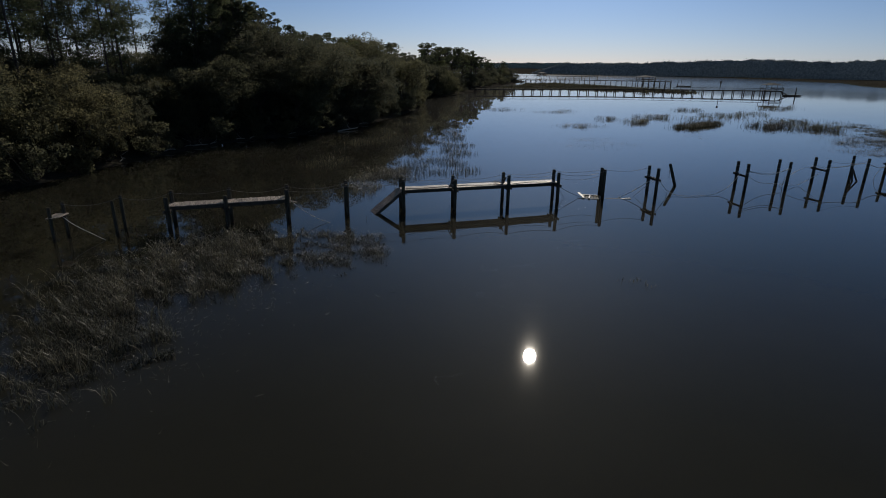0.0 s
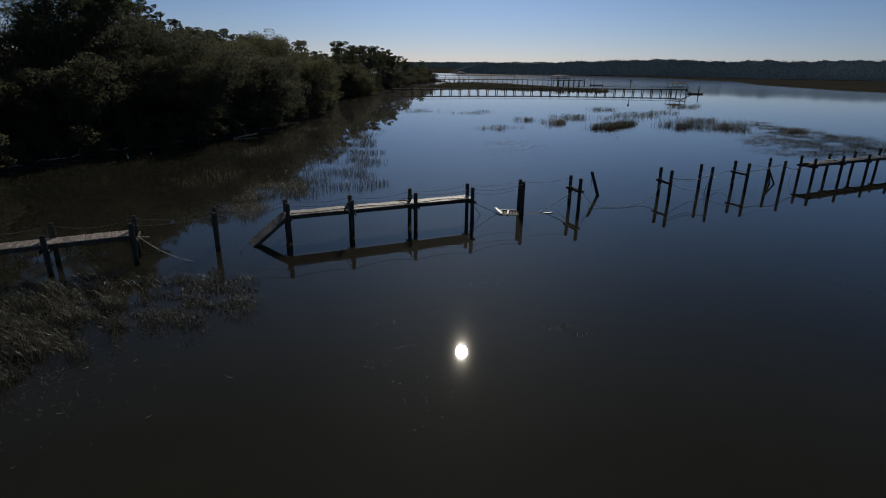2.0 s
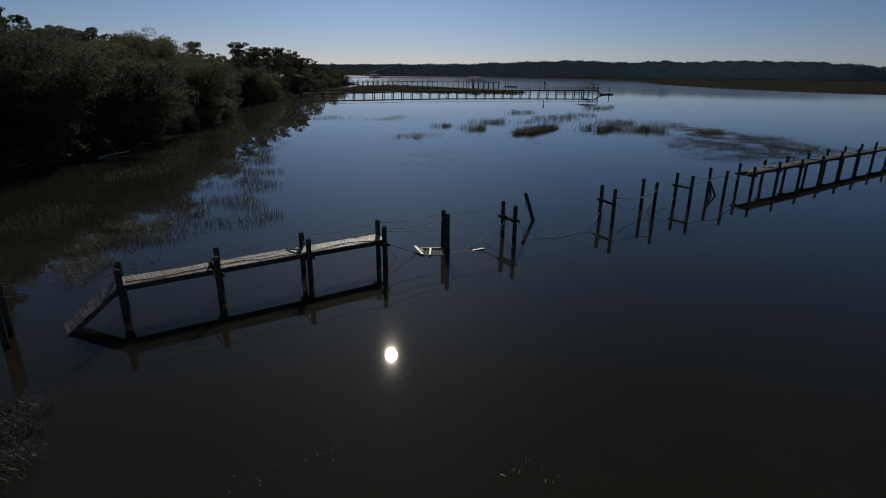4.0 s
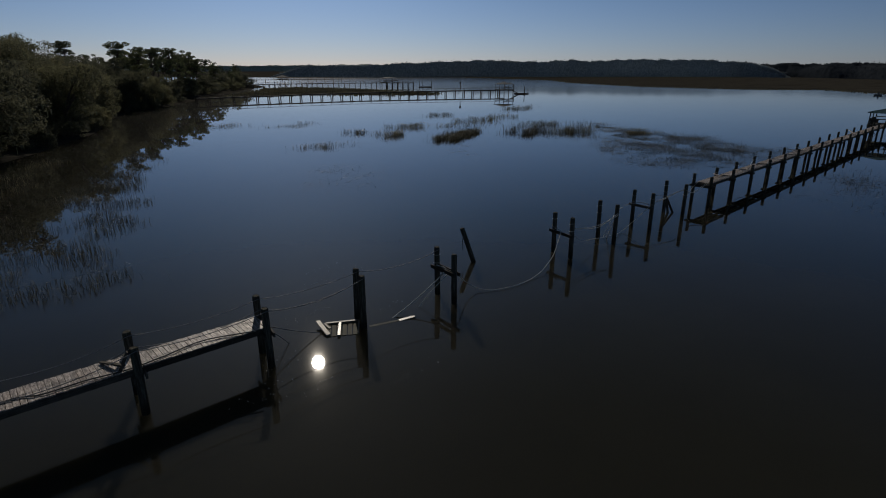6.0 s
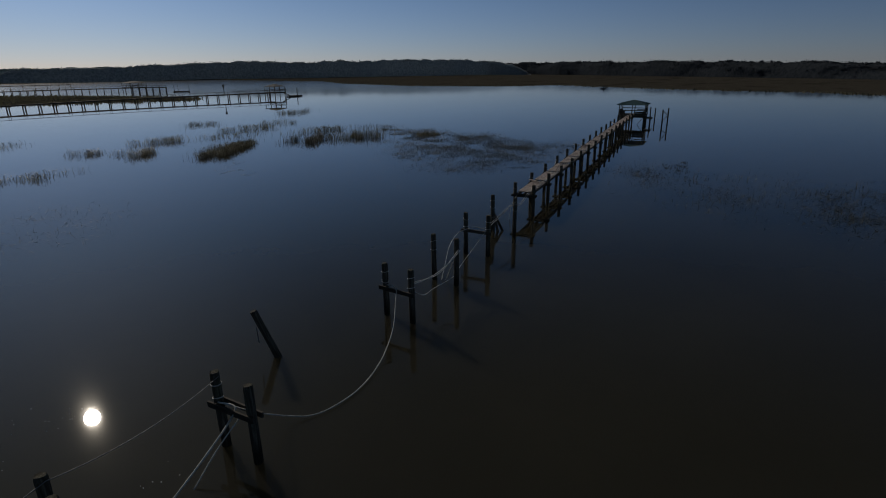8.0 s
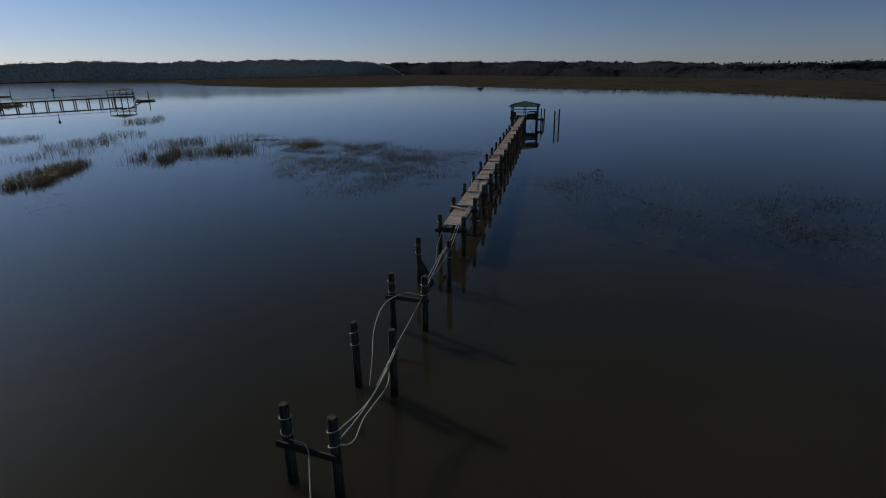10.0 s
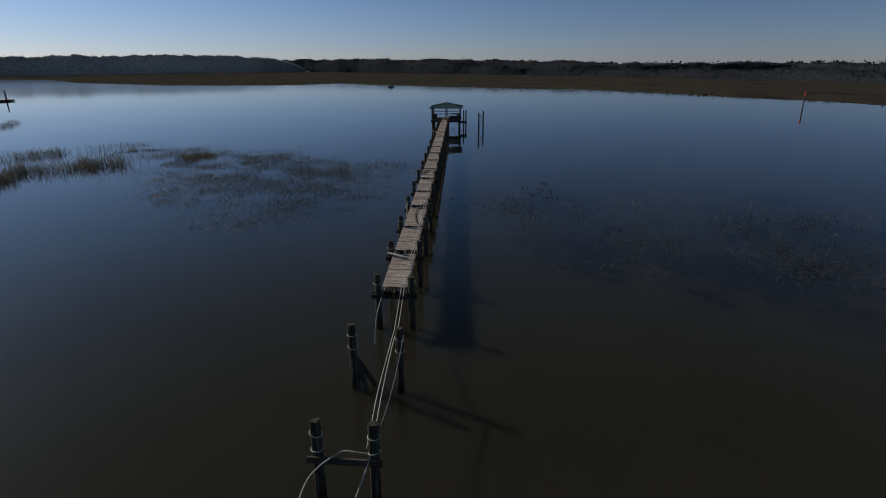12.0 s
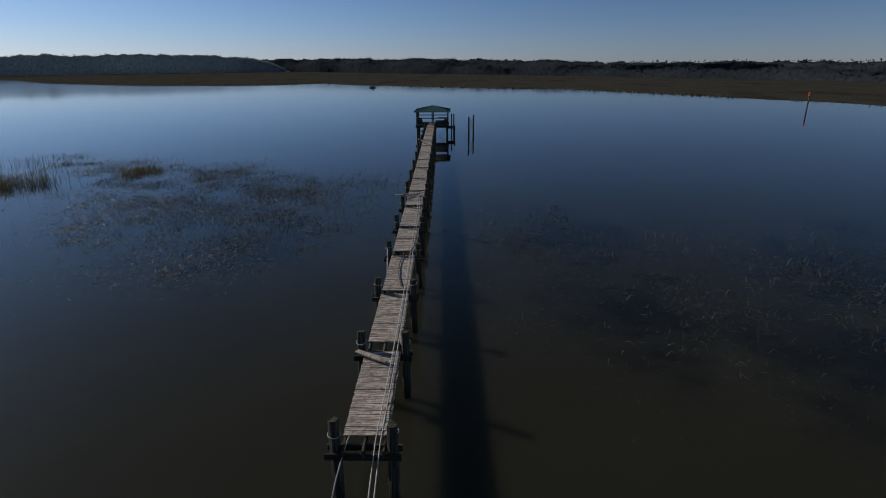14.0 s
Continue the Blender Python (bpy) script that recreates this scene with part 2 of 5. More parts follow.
def leafy(name, low, mid, high, rough=0.6, piece="island", gloss=0.3, thin=0.25):
    m, nt, b = material(name, rough, spec=gloss)
    rnd = random_value(nt, piece)
    c = ramp(nt, rnd, [(0.0, low), (0.5, mid), (1.0, high)])
    patch = noise_of(nt, coords(nt, "Object", (1, 1, 1)), 0.5, 3.0)
    c = mix(nt, "MULTIPLY", 0.9, c, ramp(nt, patch, [(0.3, (0.5, 0.55, 0.5)), (0.7, (1.25, 1.2, 1.05))]))
    c = mix(nt, "MULTIPLY", 1.0, c, ramp(nt, random_value(nt), [(0.0, (0.72, 0.74, 0.78)), (0.4, (0.95, 0.97, 0.95)), (0.75, (1.15, 1.15, 1.0)), (1.0, (1.3, 1.22, 1.02))]))
    nt.links.new(c, b.inputs["Base Color"])
    if thin:
        t = nt.nodes.new("ShaderNodeBsdfTranslucent")
        nt.links.new(c, t.inputs["Color"])
        s = nt.nodes.new("ShaderNodeMixShader")
        s.inputs["Fac"].default_value = thin
        out = nt.nodes["Material Output"]
        nt.links.new(b.outputs["BSDF"], s.inputs[1])
        nt.links.new(t.outputs["BSDF"], s.inputs[2])
        nt.links.new(s.outputs["Shader"], out.inputs["Surface"])
    return m


M_OAK = leafy("oak_leaves", (0.105, 0.108, 0.083), (0.125, 0.127, 0.097), (0.15, 0.15, 0.113), thin=0.7, gloss=0.2, rough=0.6)
M_PINE = leafy("pine_needles", (0.085, 0.1, 0.068), (0.115, 0.135, 0.09), (0.155, 0.17, 0.118), thin=0.68, gloss=0.2, rough=0.6)
M_MOSS = leafy("spanish_moss", (0.09, 0.1, 0.08), (0.14, 0.15, 0.12), (0.2, 0.2, 0.17), rough=0.9, gloss=0.1)
M_GRASS = leafy("marsh_grass", (0.046, 0.044, 0.033), (0.088, 0.083, 0.062), (0.32, 0.29, 0.23), gloss=0.5, rough=0.45, thin=0.3)
M_BROWN = leafy("brown_marsh_grass", (0.058, 0.057, 0.045), (0.1, 0.096, 0.075), (0.17, 0.16, 0.128), thin=0.35)
M_REED = leafy("grey_reeds", (0.06, 0.057, 0.044), (0.115, 0.107, 0.082), (0.25, 0.23, 0.18), gloss=0.4, rough=0.5, thin=0.2)
M_WRACK = leafy("drowned_grass", (0.024, 0.026, 0.027), (0.046, 0.049, 0.049), (0.1, 0.103, 0.1), rough=0.55, gloss=0.4, thin=0.1)
# distance haze is put into these pale blue leaf colours
M_HAZETREE = leafy("haze_tinted_woods", (0.315, 0.36, 0.47), (0.33, 0.375, 0.485), (0.345, 0.39, 0.5), thin=0.55, gloss=0.0, rough=1.0)
# the ridge's air haze is mixed into its leaf colour
M_RIDGE = leafy("haze_tinted_ridge", (0.3, 0.34, 0.38), (0.33, 0.37, 0.41), (0.36, 0.4, 0.44), thin=0.25, gloss=0.05)
# the tree fronts' own shade and a distance blue are held in this dark colour
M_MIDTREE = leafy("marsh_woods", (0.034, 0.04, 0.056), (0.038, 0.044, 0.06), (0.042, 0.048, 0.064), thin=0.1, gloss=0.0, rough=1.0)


def plain(name, colour, rough=0.6, metal=0.0, grain=6.0, spread=0.35, spec=0.5):
    m, nt, b = material(name, rough, metal, spec)
    n = noise_of(nt, coords(nt, "Object", (1, 1, 1)), grain, 5.0)
    lo, hi = tuple(x * (1 - spread) for x in colour), tuple(x * (1 + spread) for x in colour)
    nt.links.new(ramp(nt, n, [(0.3, lo), (0.7, hi)]), b.inputs["Base Color"])
    bump(nt, b, n, 0.3, 0.01)
    return m


M_BARK = plain("bark", (0.075, 0.06, 0.048), 0.95, grain=5.0, spread=0.5)
M_LOG = plain("bleached_driftwood", (0.32, 0.29, 0.25), 0.85, grain=4.0, spread=0.4)
M_ROPE = plain("faded_hose", (0.46, 0.46, 0.44), 0.6, grain=9.0, spread=0.25)
M_CABLE = plain("grey_cable", (0.16, 0.165, 0.17), 0.6, grain=9.0, spread=0.25)
M_BLACKHOSE = plain("black_hose", (0.03, 0.03, 0.03), 0.5, grain=9.0)
M_ROOF = plain("green_metal_roof", (0.04, 0.09, 0.092), 0.45, 0.0, grain=2.0, spread=0.25)
M_GREYROOF = plain("grey_roof", (0.085, 0.085, 0.085), 0.8, 0.0, grain=1.0, spread=0.25, spec=0.12)
M_RED = plain("red_marker_paint", (0.7, 0.09, 0.04), 0.5, grain=3.0, spread=0.15)
M_WHITEWALL = plain("pale_siding", (0.6, 0.6, 0.58), 0.7, grain=0.6, spread=0.12)
M_GLASS = plain("dark_window_glass", (0.03, 0.035, 0.04), 0.08, grain=2.0, spread=0.2)
# white of the flecks that stand in for sparkles on the water
M_SPARKLE = plain("white_sparkle", (0.75, 0.75, 0.73), 0.12, grain=20.0, spread=0.1)
M_HULL = plain("grey_hull", (0.1, 0.1, 0.1), 0.6, grain=2.0)


# ---------------------------------------------------------------- mesh helpers
def mesh(name, verts, faces, mat, smooth=False):
    me = bpy.data.meshes.new(name)
    me.from_pydata([tuple(map(float, v)) for v in verts], [], [tuple(map(int, f)) for f in faces])
    me.materials.append(mat)
    if smooth:
        me.polygons.foreach_set("use_smooth", [True] * len(me.polygons))
    me.update()
    return me


def quads(name, corners, mat):
    """A mesh of loose quads from an array (n, 4, 3)."""
    n = len(corners)
    me = bpy.data.meshes.new(name)
    me.vertices.add(4 * n)
    me.loops.add(4 * n)
    me.polygons.add(n)
    me.vertices.foreach_set("co", np.asarray(corners, np.float32).ravel())
    me.loops.foreach_set("vertex_index", np.arange(4 * n, dtype=np.int32))
    me.polygons.foreach_set("loop_start", np.arange(0, 4 * n, 4, dtype=np.int32))
    me.materials.append(mat)
    me.update(calc_edges=True)
    me.validate()
    return me


def piece(name, me, parent, m=None, label=""):
    """Links a mesh as a part under its thing."""
    ob = new(name, me)
    ob.parent = parent
    if m is not None:
        ob.matrix_basis = m
    return tagged(ob, label)


def part(name, bm, mat, parent, label="", m=None, smooth=False):
    me = bpy.data.meshes.new(name)
    bm.to_mesh(me)
    bm.free()
    me.materials.append(mat)
    if smooth:
        me.polygons.foreach_set("use_smooth", [True] * len(me.polygons))
    return piece(name, me, parent, m, label)


def thing(name, label, category, group="", m=None, kind=""):
    ob = new(name)
    ob.empty_display_size = 0.2
    if m is not None:
        ob.matrix_basis = m
    return tagged(ob, label, category, group, kind)


def box(bm, sx, sy, sz, m=None, cut=0.0):
    """A box with its middle at the origin of m; cut bevels its edges."""
    made = bmesh.ops.create_cube(bm, size=1.0, matrix=(m or Matrix()) @ Matrix.Diagonal((sx, sy, sz, 1)))
    if cut:
        edges = {e for v in made["verts"] for e in v.link_edges}
        bmesh.ops.bevel(bm, geom=list(edges), offset=cut, segments=1, affect="EDGES", profile=0.5)


def board_between(a, b, width, thick, up=(0, 0, 1)):
    """The pose that lays local x from a to b, with its length."""
    a, b = Vector(a), Vector(b)
    x = (b - a).normalized()
    y = Vector(up).cross(x)
    y = y.normalized() if y.length > 1e-4 else Vector((0, 1, 0))
    z = x.cross(y)
    m = Matrix((x, y, z)).transposed().to_4x4()
    m.translation = (a + b) / 2
    return m, (b - a).length


def board(name, a, b, width, thick, mat, parent, label="", cut=0.006, up=(0, 0, 1)):
    m, length = board_between(a, b, width, thick, up)
    bm = bmesh.new()
    box(bm, length, width, thick, cut=cut)
    if parent is None:
        me = bpy.data.meshes.new(name)
        bm.to_mesh(me)
        bm.free()
        me.materials.append(mat)
        ob = new(name, me)
        ob.matrix_basis = m
        return ob
    return part(name, bm, mat, parent, label, m)


def tube_data(points, radius, sides=6, cap=True):
    """Vertices and faces of a tube along points; radius: one number or one a point."""
    pts = [Vector(p) for p in points]
    n = len(pts)
    rs = radius if isinstance(radius, (list, tuple)) else [radius] * n
    verts, faces = [], []
    side = None
    for k, p in enumerate(pts):
        d = (pts[min(k + 1, n - 1)] - pts[max(k - 1, 0)]).normalized()
        ref = Vector((0, 0, 1)) if abs(d.z) < 0.9 else Vector((1, 0, 0))
        s = d.cross(ref).normalized() if side is None else (side - d * side.dot(d)).normalized()
        side = s
        u = d.cross(s)
        for j in range(sides):
            a = 2 * math.pi * j / sides
            verts.append(p + (s * math.cos(a) + u * math.sin(a)) * rs[k])
    for k in range(n - 1):
        for j in range(sides):
            j2 = (j + 1) % sides
            faces.append((k * sides + j, k * sides + j2, (k + 1) * sides + j2, (k + 1) * sides + j))
    if cap:
        faces.append(tuple(reversed(range(sides))))
        faces.append(tuple(range((n - 1) * sides, n * sides)))
    return verts, faces


def sag(a, b, drop, n=16, floor=None):
    """Points of a line hanging from a to b."""
    a, b = Vector(a), Vector(b)
    out = []
    for k in range(n + 1):
        u = k / n
        p = a.lerp(b, u)
        p.z -= 4 * drop * u * (1 - u)
        if floor is not None:
            p.z = max(p.z, floor)
        out.append(p)
    return out


def smooth_path(knots, n=8):
    """A Catmull-Rom curve through knots."""
    k = [Vector(p) for p in knots]
    k = [k[0] * 2 - k[1]] + k + [k[-1] * 2 - k[-2]]
    out = []
    for i in range(1, len(k) - 2):
        for j in range(n):
            u = j / n
            out.append(0.5 * ((2 * k[i]) + (k[i + 1] - k[i - 1]) * u + (2 * k[i - 1] - 5 * k[i] + 4 * k[i + 1] - k[i + 2]) * u * u
                              + (3 * k[i] - k[i - 1] - 3 * k[i + 1] + k[i + 2]) * u ** 3))
    out.append(k[-2])
    return out


def inside(px, py, poly):
    """Which of the points lie in a polygon."""
    px, py = np.asarray(px, float), np.asarray(py, float)
    hit = np.zeros(px.shape, bool)
    n = len(poly)
    for i in range(n):
        (x1, y1), (x2, y2) = poly[i], poly[(i + 1) % n]
        if y1 == y2:
            continue
        cross = (y1 > py) != (y2 > py)
        hit ^= cross & (px < (x2 - x1) * (py - y1) / (y2 - y1) + x1)
    return hit


def edge_distance(px, py, poly):
    best = np.full(np.shape(px), 1e9)
    n = len(poly)
    for i in range(n):
        (x1, y1), (x2, y2) = poly[i], poly[(i + 1) % n]
        dx, dy = x2 - x1, y2 - y1
        u = np.clip(((px - x1) * dx + (py - y1) * dy) / (dx * dx + dy * dy + 1e-9), 0, 1)
        best = np.minimum(best, np.hypot(px - x1 - u * dx, py - y1 - u * dy))
    return best


# ---------------------------------------------------------------- ground and water
WEST = [(-4200, -400), (-300, -260), (-120, -120), (-60, -20), (-34, 28), (-20, 46.5), (-16, 55), (-12, 61.5), (-6, 70), (1, 74.5), (8.2, 80), (18, 96), (28, 116),
        (35, 140), (42, 158), (52, 168), (64, 188), (84, 216), (104, 252), (128, 288), (146, 310), (150, 330), (120, 360), (0, 480), (-300, 800), (-4200, 2400)]
ISLAND = [(86, 214), (106, 210), (116, 213), (125, 203), (139, 193), (154, 183), (163, 186), (168, 205), (165, 222), (161, 262), (150, 288), (132, 282), (112, 252)]
EAST = [(-4200, -4200), (60, -4200), (60, -260), (110, -130), (150, -84), (170, -66), (203, -48), (231, -33), (262, -12), (270, 15), (289, 43), (312, 76), (340, 102),
        (318, 118), (312, 146), (314, 186), (356, 262), (430, 335), (460, 440), (482, 520), (440, 560), (390, 576), (300, 612), (230, 672), (140, 740), (0, 900), (-200, 1400), (-600, 2600),
        (-4200, 4200), (4200, 4200), (4200, -4200)]


def land_height(px, py):
    wob = np.array([noise.noise((x * 0.09, y * 0.09, 0.0)) * 2.2 + noise.noise((x * 0.4, y * 0.4, 5.0)) * 0.7 for x, y in zip(px.ravel(), py.ravel())]).reshape(px.shape)
    high = np.full(px.shape, -1.6)
    for poly, slope, top in ((WEST, 0.16, 1.9), (ISLAND, 0.12, 0.3), (EAST, 0.1, 0.4)):
        d = np.where(inside(px, py, poly), 1, -1) * edge_distance(px, py, poly) + wob * (0.12 if poly is WEST else 0.9)
        high = np.maximum(high, np.where(d > 0, np.minimum(d * slope, top), np.maximum(d * 0.12, -1.6)))
    return high + wob * 0.03 * np.clip((np.abs(high) - 0.15) / 0.4, 0, 1)


def spread(inner, step, low, high, grow=1.22):
    """Grid lines: even within inner, growing outwards to low and high."""
    out = list(np.arange(inner[0], inner[1] + 0.1, step))
    for end, sign in ((high, 1), (low, -1)):
        s, x = step, out[-1] if sign > 0 else out[0]
        while sign * (end - x) > 0:
            s *= grow
            x += sign * s
            if sign > 0:
                out.append(min(x, end))
            else:
                out.insert(0, max(x, end))
    return np.array(out)


gx = np.unique(np.concatenate([spread((-44, 64), 2.0, -4200, 90, 1.2), np.arange(96, 480, 6.0), spread((480, 520), 10.0, 480, 4200, 1.25)]))
gy = np.unique(np.concatenate([spread((30, 180), 2.2, -130, 190, 1.2), np.arange(190, 620, 7.0), spread((-130, -100), 8.0, -4200, 28, 1.25), spread((620, 640), 10.0, 620, 4200, 1.25)]))
gy = gy[np.concatenate([[True], np.diff(gy) > 0.5])]
gx = gx[np.concatenate([[True], np.diff(gx) > 0.5])]
GX, GY = np.meshgrid(gx, gy)
GZ = land_height(GX, GY)
nx, ny = len(gx), len(gy)
idx = np.arange(nx * ny).reshape(ny, nx)
ground = new("ground", mesh("ground", np.stack([GX.ravel(), GY.ravel(), GZ.ravel()], 1),
                            np.stack([idx[:-1, :-1].ravel(), idx[:-1, 1:].ravel(), idx[1:, 1:].ravel(), idx[1:, :-1].ravel()], 1), M_GROUND, True))
tagged(ground, "brown tidal marsh ground and wooded mud bank", "ground", kind="structure")

water = new("water", mesh("water", [(-4200, -4200, 0), (4200, -4200, 0), (4200, 4200, 0), (-4200, 4200, 0)], [(0, 1, 2, 3)], M_WATER))
tagged(water, "calm dark tidal water reflecting a blue sky", "water", kind="structure")


# ---------------------------------------------------------------- trees
def unit(n, rng):
    v = rng.normal(size=(n, 3))
    return v / np.linalg.norm(v, axis=1, keepdims=True)


def cards(centres, long, wide, rng, lie=0.0):
    """Leaf quads round centres, turned at random; lie flattens them."""
    n = len(centres)
    a = unit(n, rng)
    a[:, 2] *= 1 - lie
    a /= np.linalg.norm(a, axis=1, keepdims=True)
    b = np.cross(a, unit(n, rng))
    b /= np.linalg.norm(b, axis=1, keepdims=True) + 1e-9
    l = (long * rng.uniform(0.6, 1.3, n))[:, None] / 2
    w = (wide * rng.uniform(0.6, 1.3, n))[:, None] / 2
    return np.stack([centres - a * l, centres + b * w, centres + a * l, centres - b * w], 1)


def lobes_of_leaves(lobes, count, long, wide, rng, flat=0.75):
    """Leaves on the shells of many lobes (x, y, z, r)."""
    out = []
    lobes = np.array(lobes)
    share = lobes[:, 3] ** 2 / (lobes[:, 3] ** 2).sum()
    for (x, y, z, r), s in zip(lobes, share):
        n = max(12, int(count * s))
        k = 7 + int(r * 4)
        hub = unit(k, rng)
        hub[:, 2] = np.where(rng.uniform(size=k) < 0.6, np.abs(hub[:, 2]), hub[:, 2])
        hub *= rng.uniform(0.6, 1.0, (k, 1))
        d = hub[rng.integers(0, k, n)] + rng.normal(size=(n, 3)) * np.array([0.19, 0.19, 0.12])
        ball = rng.uniform(size=n) < 0.55
        d[ball] = unit(int(ball.sum()), rng) * rng.uniform(0.72, 1.04, (int(ball.sum()), 1))
        p = np.array([x, y, z]) + d * r * np.array([1, 1, flat])
        out.append(cards(p, long, wide, rng))
    return np.concatenate(out)


def limb_mesh(paths, name):
    verts, faces = [], []
    for pts, r0, r1 in paths:
        n = len(pts)
        v, f = tube_data(pts, [r0 + (r1 - r0) * k / (n - 1) for k in range(n)], 7)
        base = len(verts)
        verts += v
        faces += [tuple(i + base for i in q) for q in f]
    return mesh(name, verts, faces, M_BARK, True)


def oak(seed, height, radius, leaves=19000, moss=True, label="spreading live oak with dark dense leaves and grey moss"):
    rng = np.random.default_rng(seed)
    t = thing("oak_tree", label, "tree", "bank trees")
    lean = rng.uniform(-0.8, 0.8, 2)
    fork = Vector((lean[0] * 0.4, lean[1] * 0.4, height * 0.26))
    paths = [([Vector((0, 0, -0.6)), Vector((lean[0] * 0.1, lean[1] * 0.1, height * 0.12)), fork], 0.36, 0.27)]
    lobes = []
    for k in range(9):
        a = 2 * math.pi * k / 9 + rng.uniform(-0.3, 0.3)
        out = radius * rng.uniform(0.45, 0.85)
        up = height * rng.uniform(0.42, 0.86)
        tip = Vector((math.cos(a) * out, math.sin(a) * out, up))
        mid = fork.lerp(tip, 0.5) + Vector((0, 0, height * 0.06))
        paths.append((smooth_path([fork, mid, tip], 4), 0.17, 0.04))
        lobes.append((*tip, radius * rng.uniform(0.3, 0.46)))
        for j in range(3):
            q = tip + Vector(rng.normal(size=3)) * radius * 0.28
            lobes.append((q.x, q.y, max(q.z, height * 0.2), radius * rng.uniform(0.16, 0.3)))
    for k in range(6):
        a = rng.uniform(0, 2 * math.pi)
        out = radius * rng.uniform(0.5, 1.0)
        lobes.append((math.cos(a) * out, math.sin(a) * out, height * rng.uniform(0.16, 0.42), radius * rng.uniform(0.18, 0.32)))
    lobes.append((0, 0, height * 0.8, radius * 0.42))
    piece("trunk", limb_mesh(paths, "trunk"), t, label="rough grey-brown trunk with spreading limbs")
    piece("crown", quads("crown", lobes_of_leaves(lobes, leaves, 0.22, 0.14, rng), M_OAK), t, label="dark green uneven crown")
    if moss:
        n = 130
        pick = np.array(lobes)[rng.integers(0, len(lobes), n)]
        p = pick[:, :3] + unit(n, rng) * pick[:, 3:4] * np.array([0.9, 0.9, 0.4]) - np.array([0, 0, 0.4])
        w, h = rng.uniform(0.04, 0.12, n), rng.uniform(0.3, 0.8, n)
        ang = rng.uniform(0, math.pi, n)
        dx = np.stack([np.cos(ang) * w, np.sin(ang) * w, np.zeros(n)], 1)
        dz = np.stack([np.zeros(n), np.zeros(n), h], 1)
        piece("moss", quads("moss", np.stack([p - dx, p + dx, p + dx * 0.3 - dz, p - dx * 0.3 - dz], 1), M_MOSS), t, label="hanging grey moss")["kind"] = "stuff"
    return t


def pine(seed, height, radius, leaves=9500, bare=0.5):
    rng = np.random.default_rng(seed)
    t = thing("pine_tree", "tall slender pine with a high open crown", "tree", "bank trees")
    bend = rng.uniform(-0.7, 0.7, 2)
    spine = [Vector((bend[0] * u * u, bend[1] * u * u, height * u - 0.6 * (1 - u))) for u in np.linspace(0, 1, 9)]
    paths = [(spine, 0.17, 0.05)]
    lobes = []
    for k in range(26):
        u = bare + (1 - bare) * (k + rng.uniform(0, 1)) / 26
        base = Vector((bend[0] * u * u, bend[1] * u * u, height * u))
        reach = radius * (1.15 - 0.75 * (u - bare) / (1 - bare)) * rng.uniform(0.45, 1.0)
        a = rng.uniform(0, 2 * math.pi)
        tip = base + Vector((math.cos(a) * reach, math.sin(a) * reach, rng.uniform(0.1, 0.9)))
        paths.append(([base, base.lerp(tip, 0.55) + Vector((0, 0, -0.1)), tip], 0.06, 0.02))
        lobes.append((*tip, rng.uniform(0.6, 1.25)))
        side = Vector((-math.sin(a), math.cos(a), 0.2)) * rng.uniform(-1.2, 1.2)
        lobes.append((*(tip + side), rng.uniform(0.4, 0.9)))
        q = base.lerp(tip, 0.6)
        lobes.append((q.x, q.y, q.z + 0.2, rng.uniform(0.4, 0.75)))
    lobes.append((bend[0], bend[1], height - 0.2, 0.9))
    for k in range(5):
        u = rng.uniform(0.25, bare)
        base = Vector((bend[0] * u * u, bend[1] * u * u, height * u))
        a = rng.uniform(0, 2 * math.pi)
        paths.append(([base, base + Vector((math.cos(a) * 0.6, math.sin(a) * 0.6, 0.1)), base + Vector((math.cos(a) * 1.3, math.sin(a) * 1.3, 0.0))], 0.03, 0.01))
    piece("trunk", limb_mesh(paths, "trunk"), t, label="straight bare brown trunk")
    piece("crown", quads("crown", lobes_of_leaves(lobes, leaves, 0.3, 0.09, rng, 0.8), M_PINE), t, label="open tufted needle crown")
    return t


def round_pine(seed, height, radius, leaves=8500, bare=0.46):
    rng = np.random.default_rng(seed)
    t = thing("pine_tree", "round-crowned pine on a bare leaning trunk", "tree", "bank trees")
    bend = rng.uniform(-1.0, 1.0, 2)
    spine = [Vector((bend[0] * u * u, bend[1] * u * u, height * u * 0.9 - 0.6 * (1 - u))) for u in np.linspace(0, 1, 9)]
    paths, lobes = [(spine, 0.24, 0.06)], []
    centre, half = Vector((bend[0] * 0.6, bend[1] * 0.6, height * (1 + bare) / 2)), height * (1 - bare) / 2
    for k in range(36):
        d = Vector(unit(1, rng)[0])
        q = centre + Vector((d.x * radius, d.y * radius, d.z * half)) * rng.uniform(0.4, 1.0)
        u = min(max(q.z / height - 0.08, bare - 0.05), 0.88)
        base = Vector((bend[0] * u * u, bend[1] * u * u, height * u * 0.9))
        paths.append(([base, base.lerp(q, 0.5) + Vector((0, 0, -0.2)), q], 0.07, 0.02))
        lobes.append((*q, rng.uniform(0.4, 0.95)))
    piece("trunk", limb_mesh(paths, "trunk"), t, label="bare brown trunk with rising limbs")
    piece("crown", quads("crown", lobes_of_leaves(lobes, leaves, 0.28, 0.11, rng, 0.55), M_PINE), t, label="rounded tufted needle crown")
    return t


